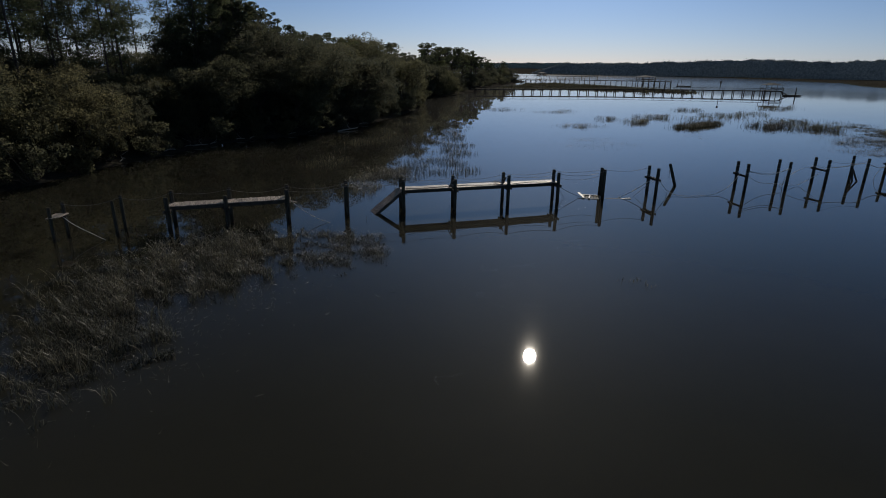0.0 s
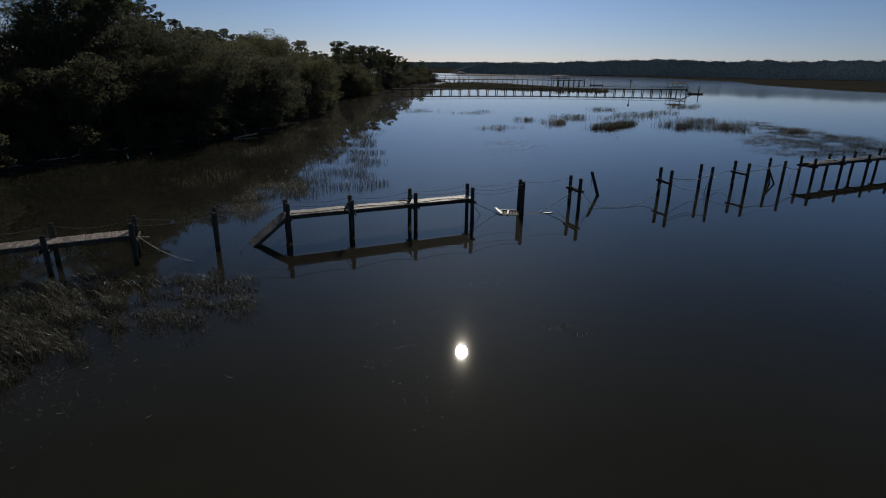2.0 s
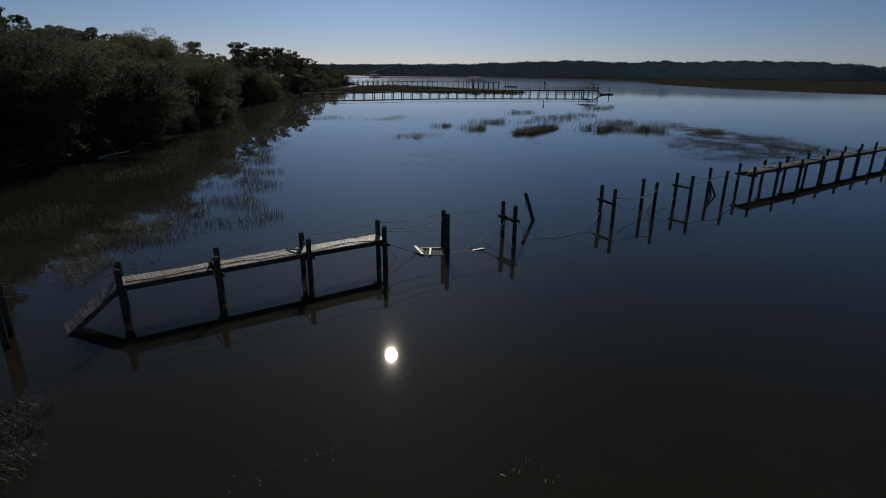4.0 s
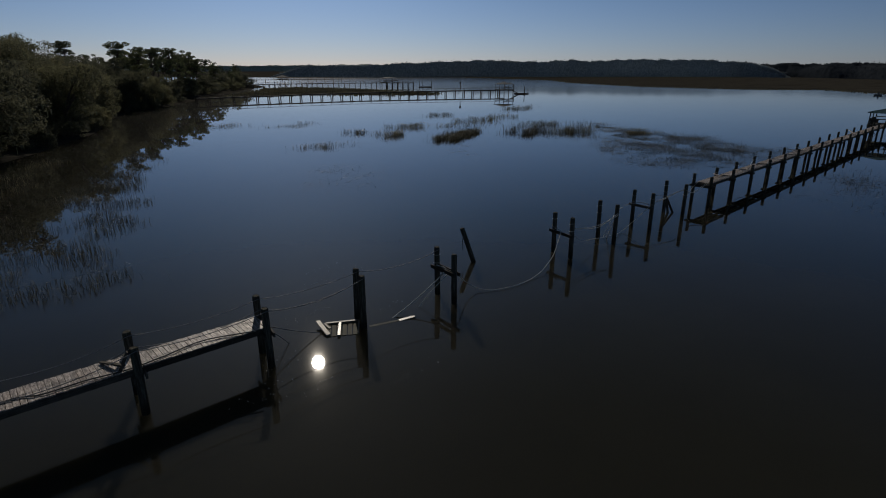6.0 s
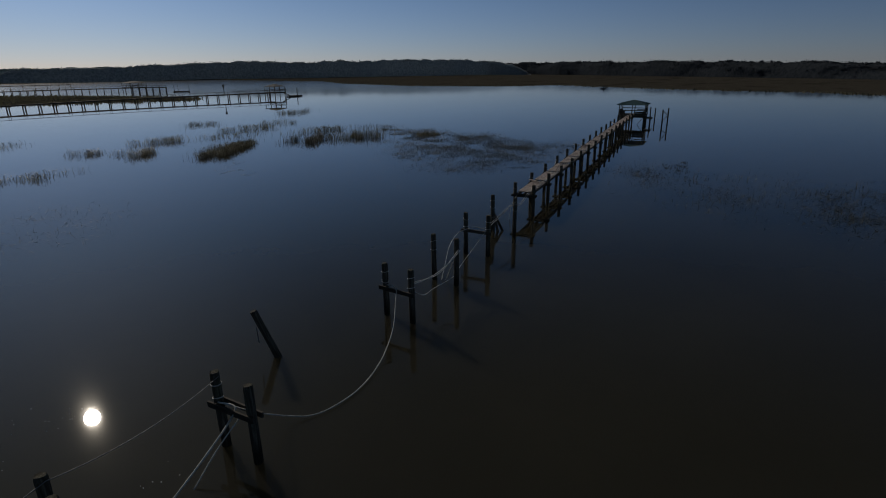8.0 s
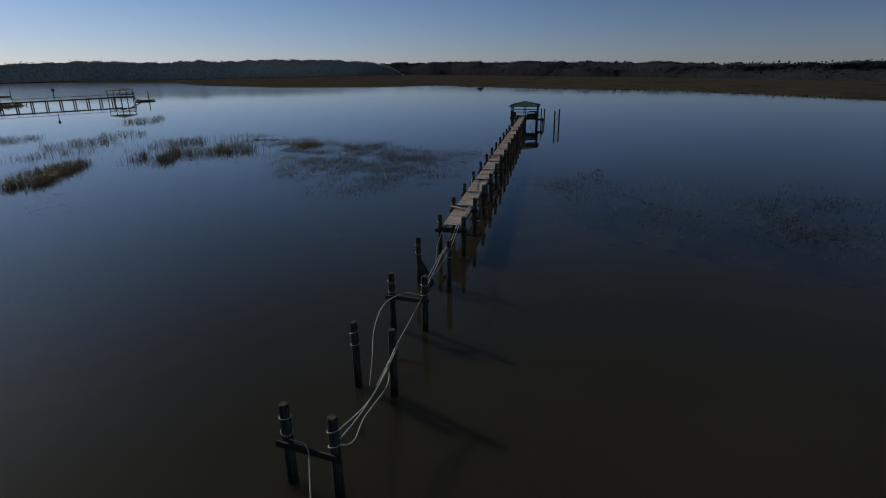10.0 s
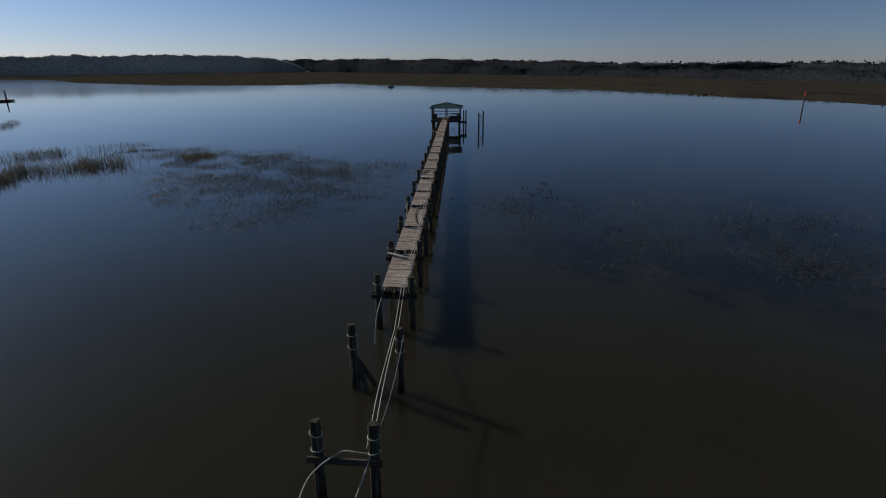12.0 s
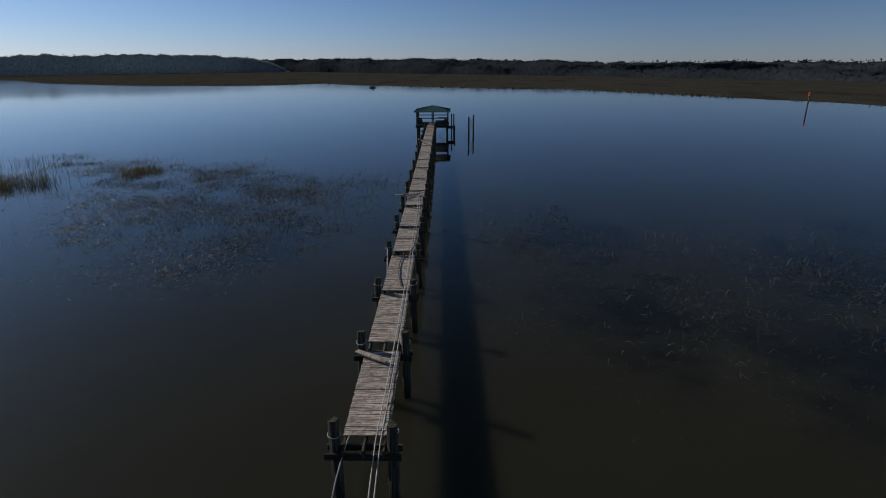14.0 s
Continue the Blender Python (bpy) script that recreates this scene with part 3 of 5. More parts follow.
def shrub(seed, height, radius, leaves=2600):
    rng = np.random.default_rng(seed)
    t = thing("shrub", "tangled bank shrub overhanging the water", "shrub", "bank shrubs")
    lobes, paths = [], []
    for k in range(13):
        a, out = rng.uniform(0, 2 * math.pi), radius * rng.uniform(0.1, 0.95)
        tip = Vector((math.cos(a) * out, math.sin(a) * out, height * rng.uniform(0.2, 0.9)))
        paths.append(([Vector((0, 0, -0.4)), tip * 0.5, tip], 0.05, 0.015))
        lobes.append((*tip, radius * rng.uniform(0.22, 0.42)))
    piece("stem", limb_mesh(paths, "stem"), t)
    piece("foliage", quads("foliage", lobes_of_leaves(lobes, leaves, 0.26, 0.15, rng), M_OAK), t)
    return t


GROUND_AT = lambda x, y: float(land_height(np.array([[x]], float), np.array([[y]], float))[0, 0])
OAKS = [oak(11, 9.5, 5.4), oak(12, 8.5, 4.8), oak(13, 11.0, 5.6, 13000), oak(14, 13.0, 5.0, 13000)]
PINES = [pine(21, 20.0, 3.2, 7000, bare=0.4), pine(22, 18.0, 2.8, 6000, bare=0.36), round_pine(23, 14.5, 3.5), pine(24, 22.0, 3.4, 7000, bare=0.42), round_pine(25, 13.0, 4.0, bare=0.38), round_pine(26, 15.5, 3.0, bare=0.52)]
SHRUBS = [shrub(31, 3.0, 2.4), shrub(32, 4.2, 2.8), shrub(33, 2.2, 2.0)]


def plant(kind, spots, seed):
    """Sets the kind's trees down at spots (x, y, which, size)."""
    rng = random.Random(seed)
    used = set()
    for x, y, which, size in spots:
        m = pose(x, y, max(GROUND_AT(x, y), 0.05) - 0.05, 0, 0, rng.uniform(0, 360)) @ Matrix.Diagonal((size, size, size, 1))
        if which not in used:
            used.add(which)
            kind[which].matrix_basis = m
        else:
            c = copy_thing(kind[which], Matrix())
            c.matrix_basis = m


SHORE = [(-34, 28), (-20, 46.5), (-16, 55), (-12, 61.5), (-6, 70), (1, 74.5), (8.2, 80), (18, 96), (28, 116), (35, 140), (42, 158), (52, 168), (64, 188), (84, 216), (104, 252), (128, 288), (142, 308)]


def along(step, inland, jitter, seed, start=0.0, end=1e9):
    """Places along the shore, inland of it."""
    rng = random.Random(seed)
    out, run = [], 0.0
    for (x1, y1), (x2, y2) in zip(SHORE, SHORE[1:]):
        length = math.hypot(x2 - x1, y2 - y1)
        nxx, nyy = -(y2 - y1) / length, (x2 - x1) / length
        s = (-run) % step
        while s < length:
            if start <= run + s <= end:
                u, g = s / length, inland + rng.uniform(-jitter, jitter)
                out.append((x1 + (x2 - x1) * u + nxx * g + rng.uniform(-jitter, jitter) * 0.5, y1 + (y2 - y1) * u + nyy * g + rng.uniform(-jitter, jitter) * 0.5))
            s += step
        run += length
    return out


tr = random.Random(5)
plant(OAKS, [(x, y, tr.choice((0, 1, 1, 0)), tr.uniform(0.76, 0.92)) for x, y in along(5.6, 5.0, 1.3, 41, 4, 52)]
      + [(x, y, tr.choice((0, 1, 1, 0)), tr.uniform(0.88, 1.18)) for x, y in along(5.8, 5.0, 1.6, 41, 52, 170)]
      + [(x, y, tr.choice((2, 3, 0)), tr.uniform(0.92, 1.1)) for x, y in along(6.0, 12.5, 2.0, 42, 52, 160)]
      + [(x, y, 1, tr.uniform(0.7, 0.85)) for x, y in along(7.0, 12.5, 2.0, 52, 4, 52)]
      + [(x, y, tr.choice((0, 1)), tr.uniform(0.8, 0.95)) for x, y in along(5.5, 19.0, 3.0, 51, 8, 50)]
      + [(x, y, tr.choice((2, 3)), tr.uniform(0.85, 1.0)) for x, y in along(5.5, 19.0, 3.0, 51, 50, 66)]
      + [(x, y, 1, tr.uniform(0.9, 1.05)) for x, y in along(6.0, 30.0, 3.0, 58, 4, 60)]
      + [(x, y, tr.choice((1, 0)), tr.uniform(0.5, 0.72)) for x, y in along(11, 8.0, 4.0, 43, 172, 330)], 1)
plant(PINES, [(x, y, tr.choice((0, 1, 3)), tr.uniform(0.85, 1.05)) for x, y in along(4.4, 12.0, 2.0, 53, 30, 60)]
      + [(x, y, tr.choice((0, 1, 3)), tr.uniform(0.9, 1.08)) for x, y in along(4.4, 17.0, 3.0, 44, 18, 62)]
      + [(x, y, tr.choice((0, 1, 3)), tr.uniform(0.95, 1.12)) for x, y in along(4.6, 25.0, 4.0, 45, 18, 66)]
      + [(x, y, tr.choice((0, 1, 3)), tr.uniform(0.95, 1.12)) for x, y in along(6.0, 34.0, 4.0, 54, 18, 60)]
      + [(x, y, tr.choice((0, 1, 3)), tr.uniform(0.85, 1.0)) for x, y in along(4.5, 21.0, 4.0, 59, 46, 66)]
      + [(x, y, tr.choice((2, 4, 5)), tr.uniform(1.0, 1.2)) for x, y in along(4.0, 18.0, 4.0, 55, 60, 80)]
      + [(x, y, tr.choice((2, 4, 5)), tr.uniform(0.78, 0.95)) for x, y in along(4.0, 18.0, 4.0, 46, 80, 165)]
      + [(x, y, tr.choice((2, 4, 5)), tr.uniform(0.78, 0.94)) for x, y in along(5.0, 27.0, 4.0, 50, 70, 165)]
      + [(x, y, tr.choice((2, 4, 5)), tr.uniform(0.72, 1.0)) for x, y in along(6.5, 10.0, 4.0, 47, 160, 250)]
      + [(x, y, tr.choice((2, 4, 5)), tr.uniform(0.72, 1.0)) for x, y in along(7.5, 17.0, 4.0, 56, 165, 270)]
      + [(x, y, tr.choice((2, 4, 5)), tr.uniform(0.5, 0.8)) for x, y in along(10.0, 10.0, 4.0, 57, 255, 330)], 2)
plant(SHRUBS, [(x, y, tr.choice((0, 1, 2)), tr.uniform(0.7, 1.1)) for x, y in along(4.2, 1.3, 0.9, 48, 0, 175)]
      + [(x, y, tr.choice((0, 1, 2)), tr.uniform(0.5, 0.9)) for x, y in along(6.0, 4.0, 2.0, 49, 175, 330)], 3)


# far woods beyond the marsh: bearing from +y towards +x, distance, rise of the tops in degrees
WOODS = [(20 + d * math.sin(radians(a)), 20 + d * math.cos(radians(a)), 9.3 + d * math.tan(radians(e))) for a, d, e in (
    (24.6, 676, 0.06), (27, 664, 0.24), (31, 658, 0.34), (36, 668, 0.48), (44, 725, 0.76), (48, 705, 0.78), (51, 700, 0.78), (55, 730, 0.82), (59, 770, 0.86), (65, 810, 0.8), (69, 830, 0.66), (73, 800, 0.56),
    (78, 740, 0.58), (84, 620, 0.42), (89, 560, 0.46), (94, 510, 0.33), (99, 470, 0.16), (106, 420, 0.06), (116, 380, 0.04), (126, 330, 0.04), (142, 330, 0.04))]
BEHIND = [(20 + d * math.sin(radians(a)), 20 + d * math.cos(radians(a)), 9.3 + d * math.tan(radians(e))) for a, d, e in ((66, 930, 0.4), (70, 900, 0.46), (73, 860, 0.5))] + WOODS[12:]
RIDGE = [(20 + d * math.sin(radians(a)), 20 + d * math.cos(radians(a)), 9.3 + d * math.tan(radians(e))) for a, d, e in (
    (2, 2000, 0.1), (14, 2000, 0.2), (24, 2000, 0.26), (34, 2000, 0.4), (46, 2000, 0.55), (60, 2000, 0.7), (70, 1700, 0.62))]


def far_woods(line, seed, mat):
    """A belt of woods: a lumpy canopy rising from its edge, with leafy tufts and single crowns standing out of it."""
    rng = np.random.default_rng(seed)
    line = np.array(line)
    run = np.concatenate([[0.0], np.cumsum(np.hypot(*np.diff(line[:, :2], axis=0).T))])
    s = np.arange(0, run[-1], 2.4)
    x, y, h = (np.interp(s, run, line[:, k]) for k in range(3))
    h = h * np.clip(np.minimum(s, run[-1] - s) / 45.0, 0.02, 1.0) ** 0.6
    tx, ty = np.gradient(x, s), np.gradient(y, s)
    back = np.stack([-ty, tx], 1)
    away = np.sign(((np.stack([x, y], 1) - np.array([20.0, 20.0])) * back).sum(1).mean())
    back *= away / np.linalg.norm(back, axis=1, keepdims=True)
    rows = 13
    verts = np.zeros((rows + 1, len(s), 3))
    for j in range(rows):
        u = j / (rows - 1)
        for i, q in enumerate(s):
            wide = noise.noise((q * 0.013, seed, u))
            lump = noise.noise((q * 0.17, u * 7.0, seed)) + 0.6 * noise.noise((q * 0.41, u * 15.0, seed + 3.0))
            stand = 1.0 + 0.15 * wide + 0.09 * noise.noise((q * 0.07, seed * 2.0, 0.5)) + 0.05 * noise.noise((q * 0.23, seed * 2.0, 2.5))
            d = 9.0 * (0.16 * u + 0.84 * u ** 3) + 0.9 * lump + 6.0 * noise.noise((q * 0.02, u * 1.5, 9.0))
            z = h[i] * stand * math.sin(u * math.pi / 2) ** 0.9 + (0.8 * lump if 0 < j else 0.0)
            verts[j, i] = (x[i] + back[i, 0] * d, y[i] + back[i, 1] * d, max(z, 0.1) if j else 0.0)
    verts[rows] = verts[rows - 1] + np.concatenate([back * 9.0, np.zeros((len(s), 1))], 1)
    verts[rows, :, 2] = 0.0
    idx = np.arange((rows + 1) * len(s)).reshape(rows + 1, len(s))
    skin = np.stack([idx[:-1, :-1].ravel(), idx[:-1, 1:].ravel(), idx[1:, 1:].ravel(), idx[1:, :-1].ravel()], 1)
    n = int(run[-1] * 3)
    j, i = rows - 1 - (rng.beta(1, 3, n) * (rows - 1)).astype(int), rng.integers(0, len(s), n)
    leaf = [verts[j, i] + rng.normal(size=(n, 3)) * np.array([1.4, 1.4, 0.6])]
    for i in rng.integers(8, len(s) - 8, int(run[-1] / 12.0)):
        c = verts[rows - 1 - rng.integers(0, 3), i] + np.array([0, 0, rng.uniform(-1.5, 0.5)])
        leaf.append(c + unit(20, rng) * rng.uniform(0.3, 1.0, (20, 1)) * np.array([2.1, 2.1, 1.1]))
    quad = cards(np.concatenate(leaf), 1.5, 1.1, rng)
    base = (rows + 1) * len(s)
    cells = list(map(tuple, skin.tolist())) + list(map(tuple, (np.arange(4 * len(quad)).reshape(-1, 4) + base).tolist()))
    return mesh("far_woods", np.concatenate([verts.reshape(-1, 3), quad.reshape(-1, 3)]), cells, mat, True)


tagged(new("far_ridge", far_woods(RIDGE, 79, M_RIDGE)), "wooded ridge beyond the river, coloured pale blue for haze", "woods", kind="stuff")
tagged(new("far_woods", far_woods(WOODS[:12], 77, M_HAZETREE)), "distant wooded hills across the river, haze put into their blue-grey colour", "woods", kind="stuff")
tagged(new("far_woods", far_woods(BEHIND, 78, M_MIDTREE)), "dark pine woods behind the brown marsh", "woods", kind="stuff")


def undergrowth():
    """Tangle of low leaves that closes the bank between the trunks."""
    rng2 = np.random.default_rng(6)
    out = []
    for inland, top, n in ((7, 2.2, 6), (9, 4.6, 12), (12, 3.2, 7), (14, 6.0, 12), (18, 4.2, 9), (27, 5.0, 11), (36, 5.6, 14), (44, 6.0, 14), (60, 8.8, 16)):
        for x, y in along(1.6 + inland * 0.06, inland, 2.4, 60 + inland, 0, 330 if inland < 15 else 190):
            p = np.array([x, y, 0.8]) + rng2.uniform(-1, 1, (n * 3, 3)) * np.array([1.6, 1.6, top * 0.5]) + np.array([0, 0, top * 0.5])
            out.append(p)
    p = np.concatenate(out)
    return quads("undergrowth", cards(p, 0.9, 0.6, rng2), M_OAK)


tagged(new("undergrowth", undergrowth()), "dark tangled undergrowth between the bank trees", "undergrowth", kind="stuff")


# ---------------------------------------------------------------- grasses
def blades(spots, height, width, lean, rng, sink=0.15):
    """Bent two-part grass blades at spots (n, 2)."""
    n = len(spots)
    h = height * rng.uniform(0.45, 1.2, n)
    a = rng.uniform(0, 2 * math.pi, n)
    d = np.stack([np.cos(a), np.sin(a), np.zeros(n)], 1)
    s = np.stack([-np.sin(a), np.cos(a), np.zeros(n)], 1) * (width / 2)
    turn = rng.uniform(0, math.pi, n)
    s = s * np.cos(turn)[:, None] + d * (np.sin(turn) * width / 2)[:, None]
    l = lean * rng.uniform(0.1, 1.4, n)
    up = np.array([0, 0, 1.0])
    p0 = np.concatenate([spots, np.full((n, 1), -sink)], 1)
    p1 = p0 + up * (h * 0.6 + sink)[:, None] + d * (h * l * 0.3)[:, None]
    p2 = p1 + up * (h * 0.4 * np.clip(1 - l * 0.8, -0.6, 1))[:, None] + d * (h * l * 0.6)[:, None]
    return np.concatenate([np.stack([p0 - s, p0 + s, p1 + s, p1 - s], 1), np.stack([p1 - s, p1 + s, p2 + s * 0.2, p2 - s * 0.2], 1)])


def hooked(spots, height, width, rng, sink=0.1):
    """Blades that bend right over in a hook, five parts each."""
    n = len(spots)
    h = height * rng.uniform(0.4, 1.25, n)
    a = rng.uniform(0, 2 * math.pi, n)
    d = np.stack([np.cos(a), np.sin(a), np.zeros(n)], 1)
    s = np.stack([-np.sin(a), np.cos(a), np.zeros(n)], 1) * (width / 2)
    bend = radians(20) + radians(150) * rng.beta(2, 2, n)
    p = np.concatenate([spots, np.full((n, 1), -sink)], 1)
    out = []
    for k in range(5):
        ang = bend * (k / 4) ** 1.3 + 0.12
        q = p + (d * np.sin(ang)[:, None] + np.array([0, 0, 1.0]) * np.cos(ang)[:, None]) * (h / 4)[:, None]
        w0, w1 = 1 - 0.17 * k, 1 - 0.17 * (k + 1)
        out.append(np.stack([p - s * w0, p + s * w0, q + s * w1, q - s * w1], 1))
        p = q
    return np.concatenate(out)


def in_polygon(poly, n, rng, clump=0.0, soft=1.0):
    """n random places in a polygon, thinned by noise into clumps."""
    poly = np.array(poly, float)
    lo, hi = poly.min(0), poly.max(0)
    out = []
    while sum(map(len, out)) < n:
        q = rng.uniform(lo, hi, (4 * n, 2))
        q = q[inside(q[:, 0], q[:, 1], [tuple(p) for p in poly])]
        if clump:
            d = edge_distance(q[:, 0], q[:, 1], [tuple(p) for p in poly])
            v = np.array([noise.noise((x * clump, y * clump, 3.0)) for x, y in q]) + np.minimum(d / soft, 1) * 0.6 - 0.35
            q = q[rng.uniform(0, 0.5, len(q)) < v]
        out.append(q)
    return np.concatenate(out)[:n]


def wrack(poly, n, hubs, rng, scale=1.0):
    """Loose strands lying on the water in drifting patches, a few bent up."""
    mid = in_polygon(poly, hubs, rng)
    size = rng.uniform(0.5, 2.6, (hubs, 1))
    pick = rng.integers(0, hubs, n)
    q = mid[pick] + rng.normal(size=(n, 2)) * size[pick] * np.array([1.0, 0.8])
    a = rng.uniform(0, 2 * math.pi, n)
    half = rng.uniform(0.05, 0.24, n)[:, None] * scale
    d = np.stack([np.cos(a), np.sin(a), rng.normal(size=n) * 0.18], 1) * half
    s = np.stack([-np.sin(a), np.cos(a), rng.normal(size=n) * 0.3], 1) * rng.uniform(0.008, 0.022, n)[:, None] * scale
    c = np.concatenate([q, rng.uniform(0.0, 0.03, (n, 1))], 1)
    e = c + d * 1.7 + np.array([0, 0, 1.0]) * (np.abs(rng.normal(size=(n, 1))) * 0.08)
    return np.concatenate([np.stack([c - d - s, c - d + s, c + s, c - s], 1), np.stack([c - s, c + s, e + s * 0.3, e - s * 0.3], 1)])


def grass(name, label, spots, height, width, lean, mat, rng, sink=0.15):
    return tagged(new(name, quads(name, blades(spots, height, width, lean, rng, sink), mat)), label, "grass", kind="stuff")


rng = np.random.default_rng(3)
near_bed = [(-11.2, 20.2), (-12.1, 23.2), (-11.6, 25.7), (-8.8, 28.9), (-6.3, 31.9), (-2.9, 31.9), (-1.1, 30.2), (-0.0, 27.4), (-0.3, 24.9), (-2.0, 22.3), (-3.8, 20.4), (-5.5, 20.7), (-4.6, 18.6), (-5.8, 15.6), (-8.0, 13.6), (-11.5, 16.0)]
tagged(new("marsh_grass", quads("marsh_grass", hooked(in_polygon(near_bed, 7200, rng, 1.1, 2.6), 0.78, 0.024, rng), M_GRASS)), "curled green-brown marsh grass standing in shallow water", "grass", kind="stuff")
grass("drowned_grass", "dark drowned grass between the marsh blades", in_polygon(near_bed, 12000, rng, 1.2, 3.0), 0.16, 0.026, 1.5, M_WRACK, rng, 0.05)
bank_bed = [(1.5, 38.0), (2.4, 43.5), (5.0, 49.5), (9.0, 51.5), (13.5, 50.5), (11.0, 44.0), (8.0, 40.0), (5.0, 37.5)]
tagged(new("marsh_grass", quads("marsh_grass", hooked(in_polygon(bank_bed, 2400, rng, 0.5, 2.5), 0.55, 0.018, rng), M_GRASS)), "thin curled grass in the shallows behind the pier", "grass", kind="stuff")
tagged(new("drowned_grass", quads("drowned_grass", wrack(near_bed, 3600, 60, rng, 0.42), M_GRASS)), "pale broken blades lying on the water", "grass", kind="stuff")
edge_bed = [(-1.4, 31.6), (0.5, 31.2), (2.7, 30.4), (4.6, 28.6), (4.6, 25.6), (3.4, 23.6), (0.2, 22.6), (-1.6, 22.9)]
tagged(new("marsh_grass", quads("marsh_grass", hooked(in_polygon(edge_bed, 1700, rng, 0.8, 2.0), 0.46, 0.02, rng), M_GRASS)), "sparse short marsh grass at the edge of the bed", "grass", kind="stuff")
grass("drowned_grass", "dark drowned grass at the edge of the bed", in_polygon(edge_bed, 2200, rng, 1.2, 2.0), 0.14, 0.024, 1.5, M_WRACK, rng, 0.05)
reed_bed = [(1.5, 30), (4.0, 43), (9.5, 57), (24, 90), (31, 90.5), (25, 70), (19, 52), (17.5, 44), (9, 40.5), (5, 31)]
grass("reeds", "thin upright reeds standing in the shallows", in_polygon(reed_bed, 5200, rng, 0.3, 3.0), 0.46, 0.018, 0.9, M_REED, rng)
grass("reeds", "thin upright reeds along the wooded bank", in_polygon([(0.5, 33), (3, 45), (9, 56), (22, 88), (17, 90), (6, 66), (-1, 50)], 1500, rng, 0.2, 2.0), 0.5, 0.02, 0.7, M_REED, rng)

def flecks(n, line, wide, rng, size=1.0):
    """Tiny white domes in loose strings, added for sun sparkles: flat and six-sided."""
    u = rng.uniform(0, 1, max(n // 9, 1))
    mid = np.stack([np.interp(u, np.linspace(0, 1, len(line)), [p[k] for p in line]) for k in (0, 1)], 1) + rng.normal(size=(len(u), 2)) * wide
    pick = rng.integers(0, len(mid), n)
    q = mid[pick] + rng.normal(size=(n, 2)) * np.array([0.5, 0.22])
    r = rng.uniform(0.006, 0.02, n) * size
    verts, faces = [], []
    for (x, y), s in zip(q, r):
        base = len(verts)
        for ring, z in ((1.0, -0.2), (0.75, 0.55)):
            verts += [(x + s * ring * math.cos(a), y + s * ring * math.sin(a), s * z) for a in np.linspace(0, 2 * math.pi, 7)[:-1]]
        verts.append((x, y, s * 0.85))
        for k in range(6):
            m = (k + 1) % 6
            faces += [(base + k, base + m, base + 6 + m, base + 6 + k), (base + 6 + k, base + 6 + m, base + 12)]
    return mesh("froth", verts, faces, M_SPARKLE, True)


# white domes added where the sun sparkles on the water
tagged(new("froth", flecks(220, [(4, 15), (9, 21), (15, 27), (20, 34), (24, 40)], 1.5, np.random.default_rng(21))), "small white flecks standing in for sun sparkles on still water", "froth", kind="stuff")

# the same domes for the sparkles before the big grass clump
tagged(new("froth", flecks(90, [(52, 62), (57, 66), (60, 70)], 1.4, np.random.default_rng(22), 2.4)), "white flecks standing in for sparkles in front of a grass clump", "froth", kind="stuff")

# clumps: x, y, half length, half width, turn, blades, height
CLUMPS = [(46.5, 80.5, 3.0, 1.6, 10, 420, 0.6), (58.5, 90, 2.4, 1.4, 0, 420, 0.7), (61.2, 83.8, 2.6, 1.6, 20, 900, 0.85), (65.2, 75.4, 7.6, 2.2, 22, 3600, 0.9),
          (90.3, 107, 3.4, 1.8, 0, 500, 0.8), (87, 93, 4.2, 2.6, 0, 800, 0.9), (119, 110.5, 4.5, 2.2, 0, 800, 0.9), (77.8, 73.6, 3.2, 2.0, 20, 1500, 1.0),
          (83.2, 69.6, 3.2, 2.0, -20, 1600, 1.05), (90, 80, 5.0, 2.4, -30, 1100, 0.9), (47, 113, 6.5, 2.0, -10, 500, 0.6), (70, 91.5, 3.4, 1.6, 0, 800, 0.9),
          (76, 88, 3.0, 1.6, 0, 300, 0.7), (98, 96, 3.6, 2.0, 0, 420, 0.8), 
          (90.4, 61, 2.0, 1.1, 0, 900, 0.6), (74, 25.6, 2.6, 1.0, 0, 420, 0.13), (55, 106, 5, 1.6, 0, 300, 0.5), (13.6, 18.9, 0.9, 0.5, -25, 26, 0.22), (92, 71, 4, 1.4, 10, 260, 0.4)]
for x, y, lx, ly, turn, n, h in CLUMPS:
    n, h = int(n * (0.85 if n > 2000 else 0.62)), h * (0.95 if n > 2000 else 1.1)
    hubs = rng.normal(size=(9, 2)) * (0.5 if n > 2000 else 0.62)
    spot = rng.integers(0, 9, n)
    q = hubs[spot] + rng.normal(size=(n, 2)) * rng.uniform(0.12, 0.34, (9, 1))[spot]
    q = q * np.array([lx, ly])
    c, s = math.cos(radians(turn)), math.sin(radians(turn))
    q = np.stack([x + q[:, 0] * c - q[:, 1] * s, y + q[:, 0] * s + q[:, 1] * c], 1)
    near_hub = 1.25 - 0.6 * np.minimum(np.hypot(*(rng.normal(size=(2, n)) * 0.5)), 1.2)
    grass("grass_clump", "clump of brown marsh grass in open water", q, h * near_hub * 1.05, 0.026, 1.05, M_BROWN if n > 1400 else M_GRASS, rng)

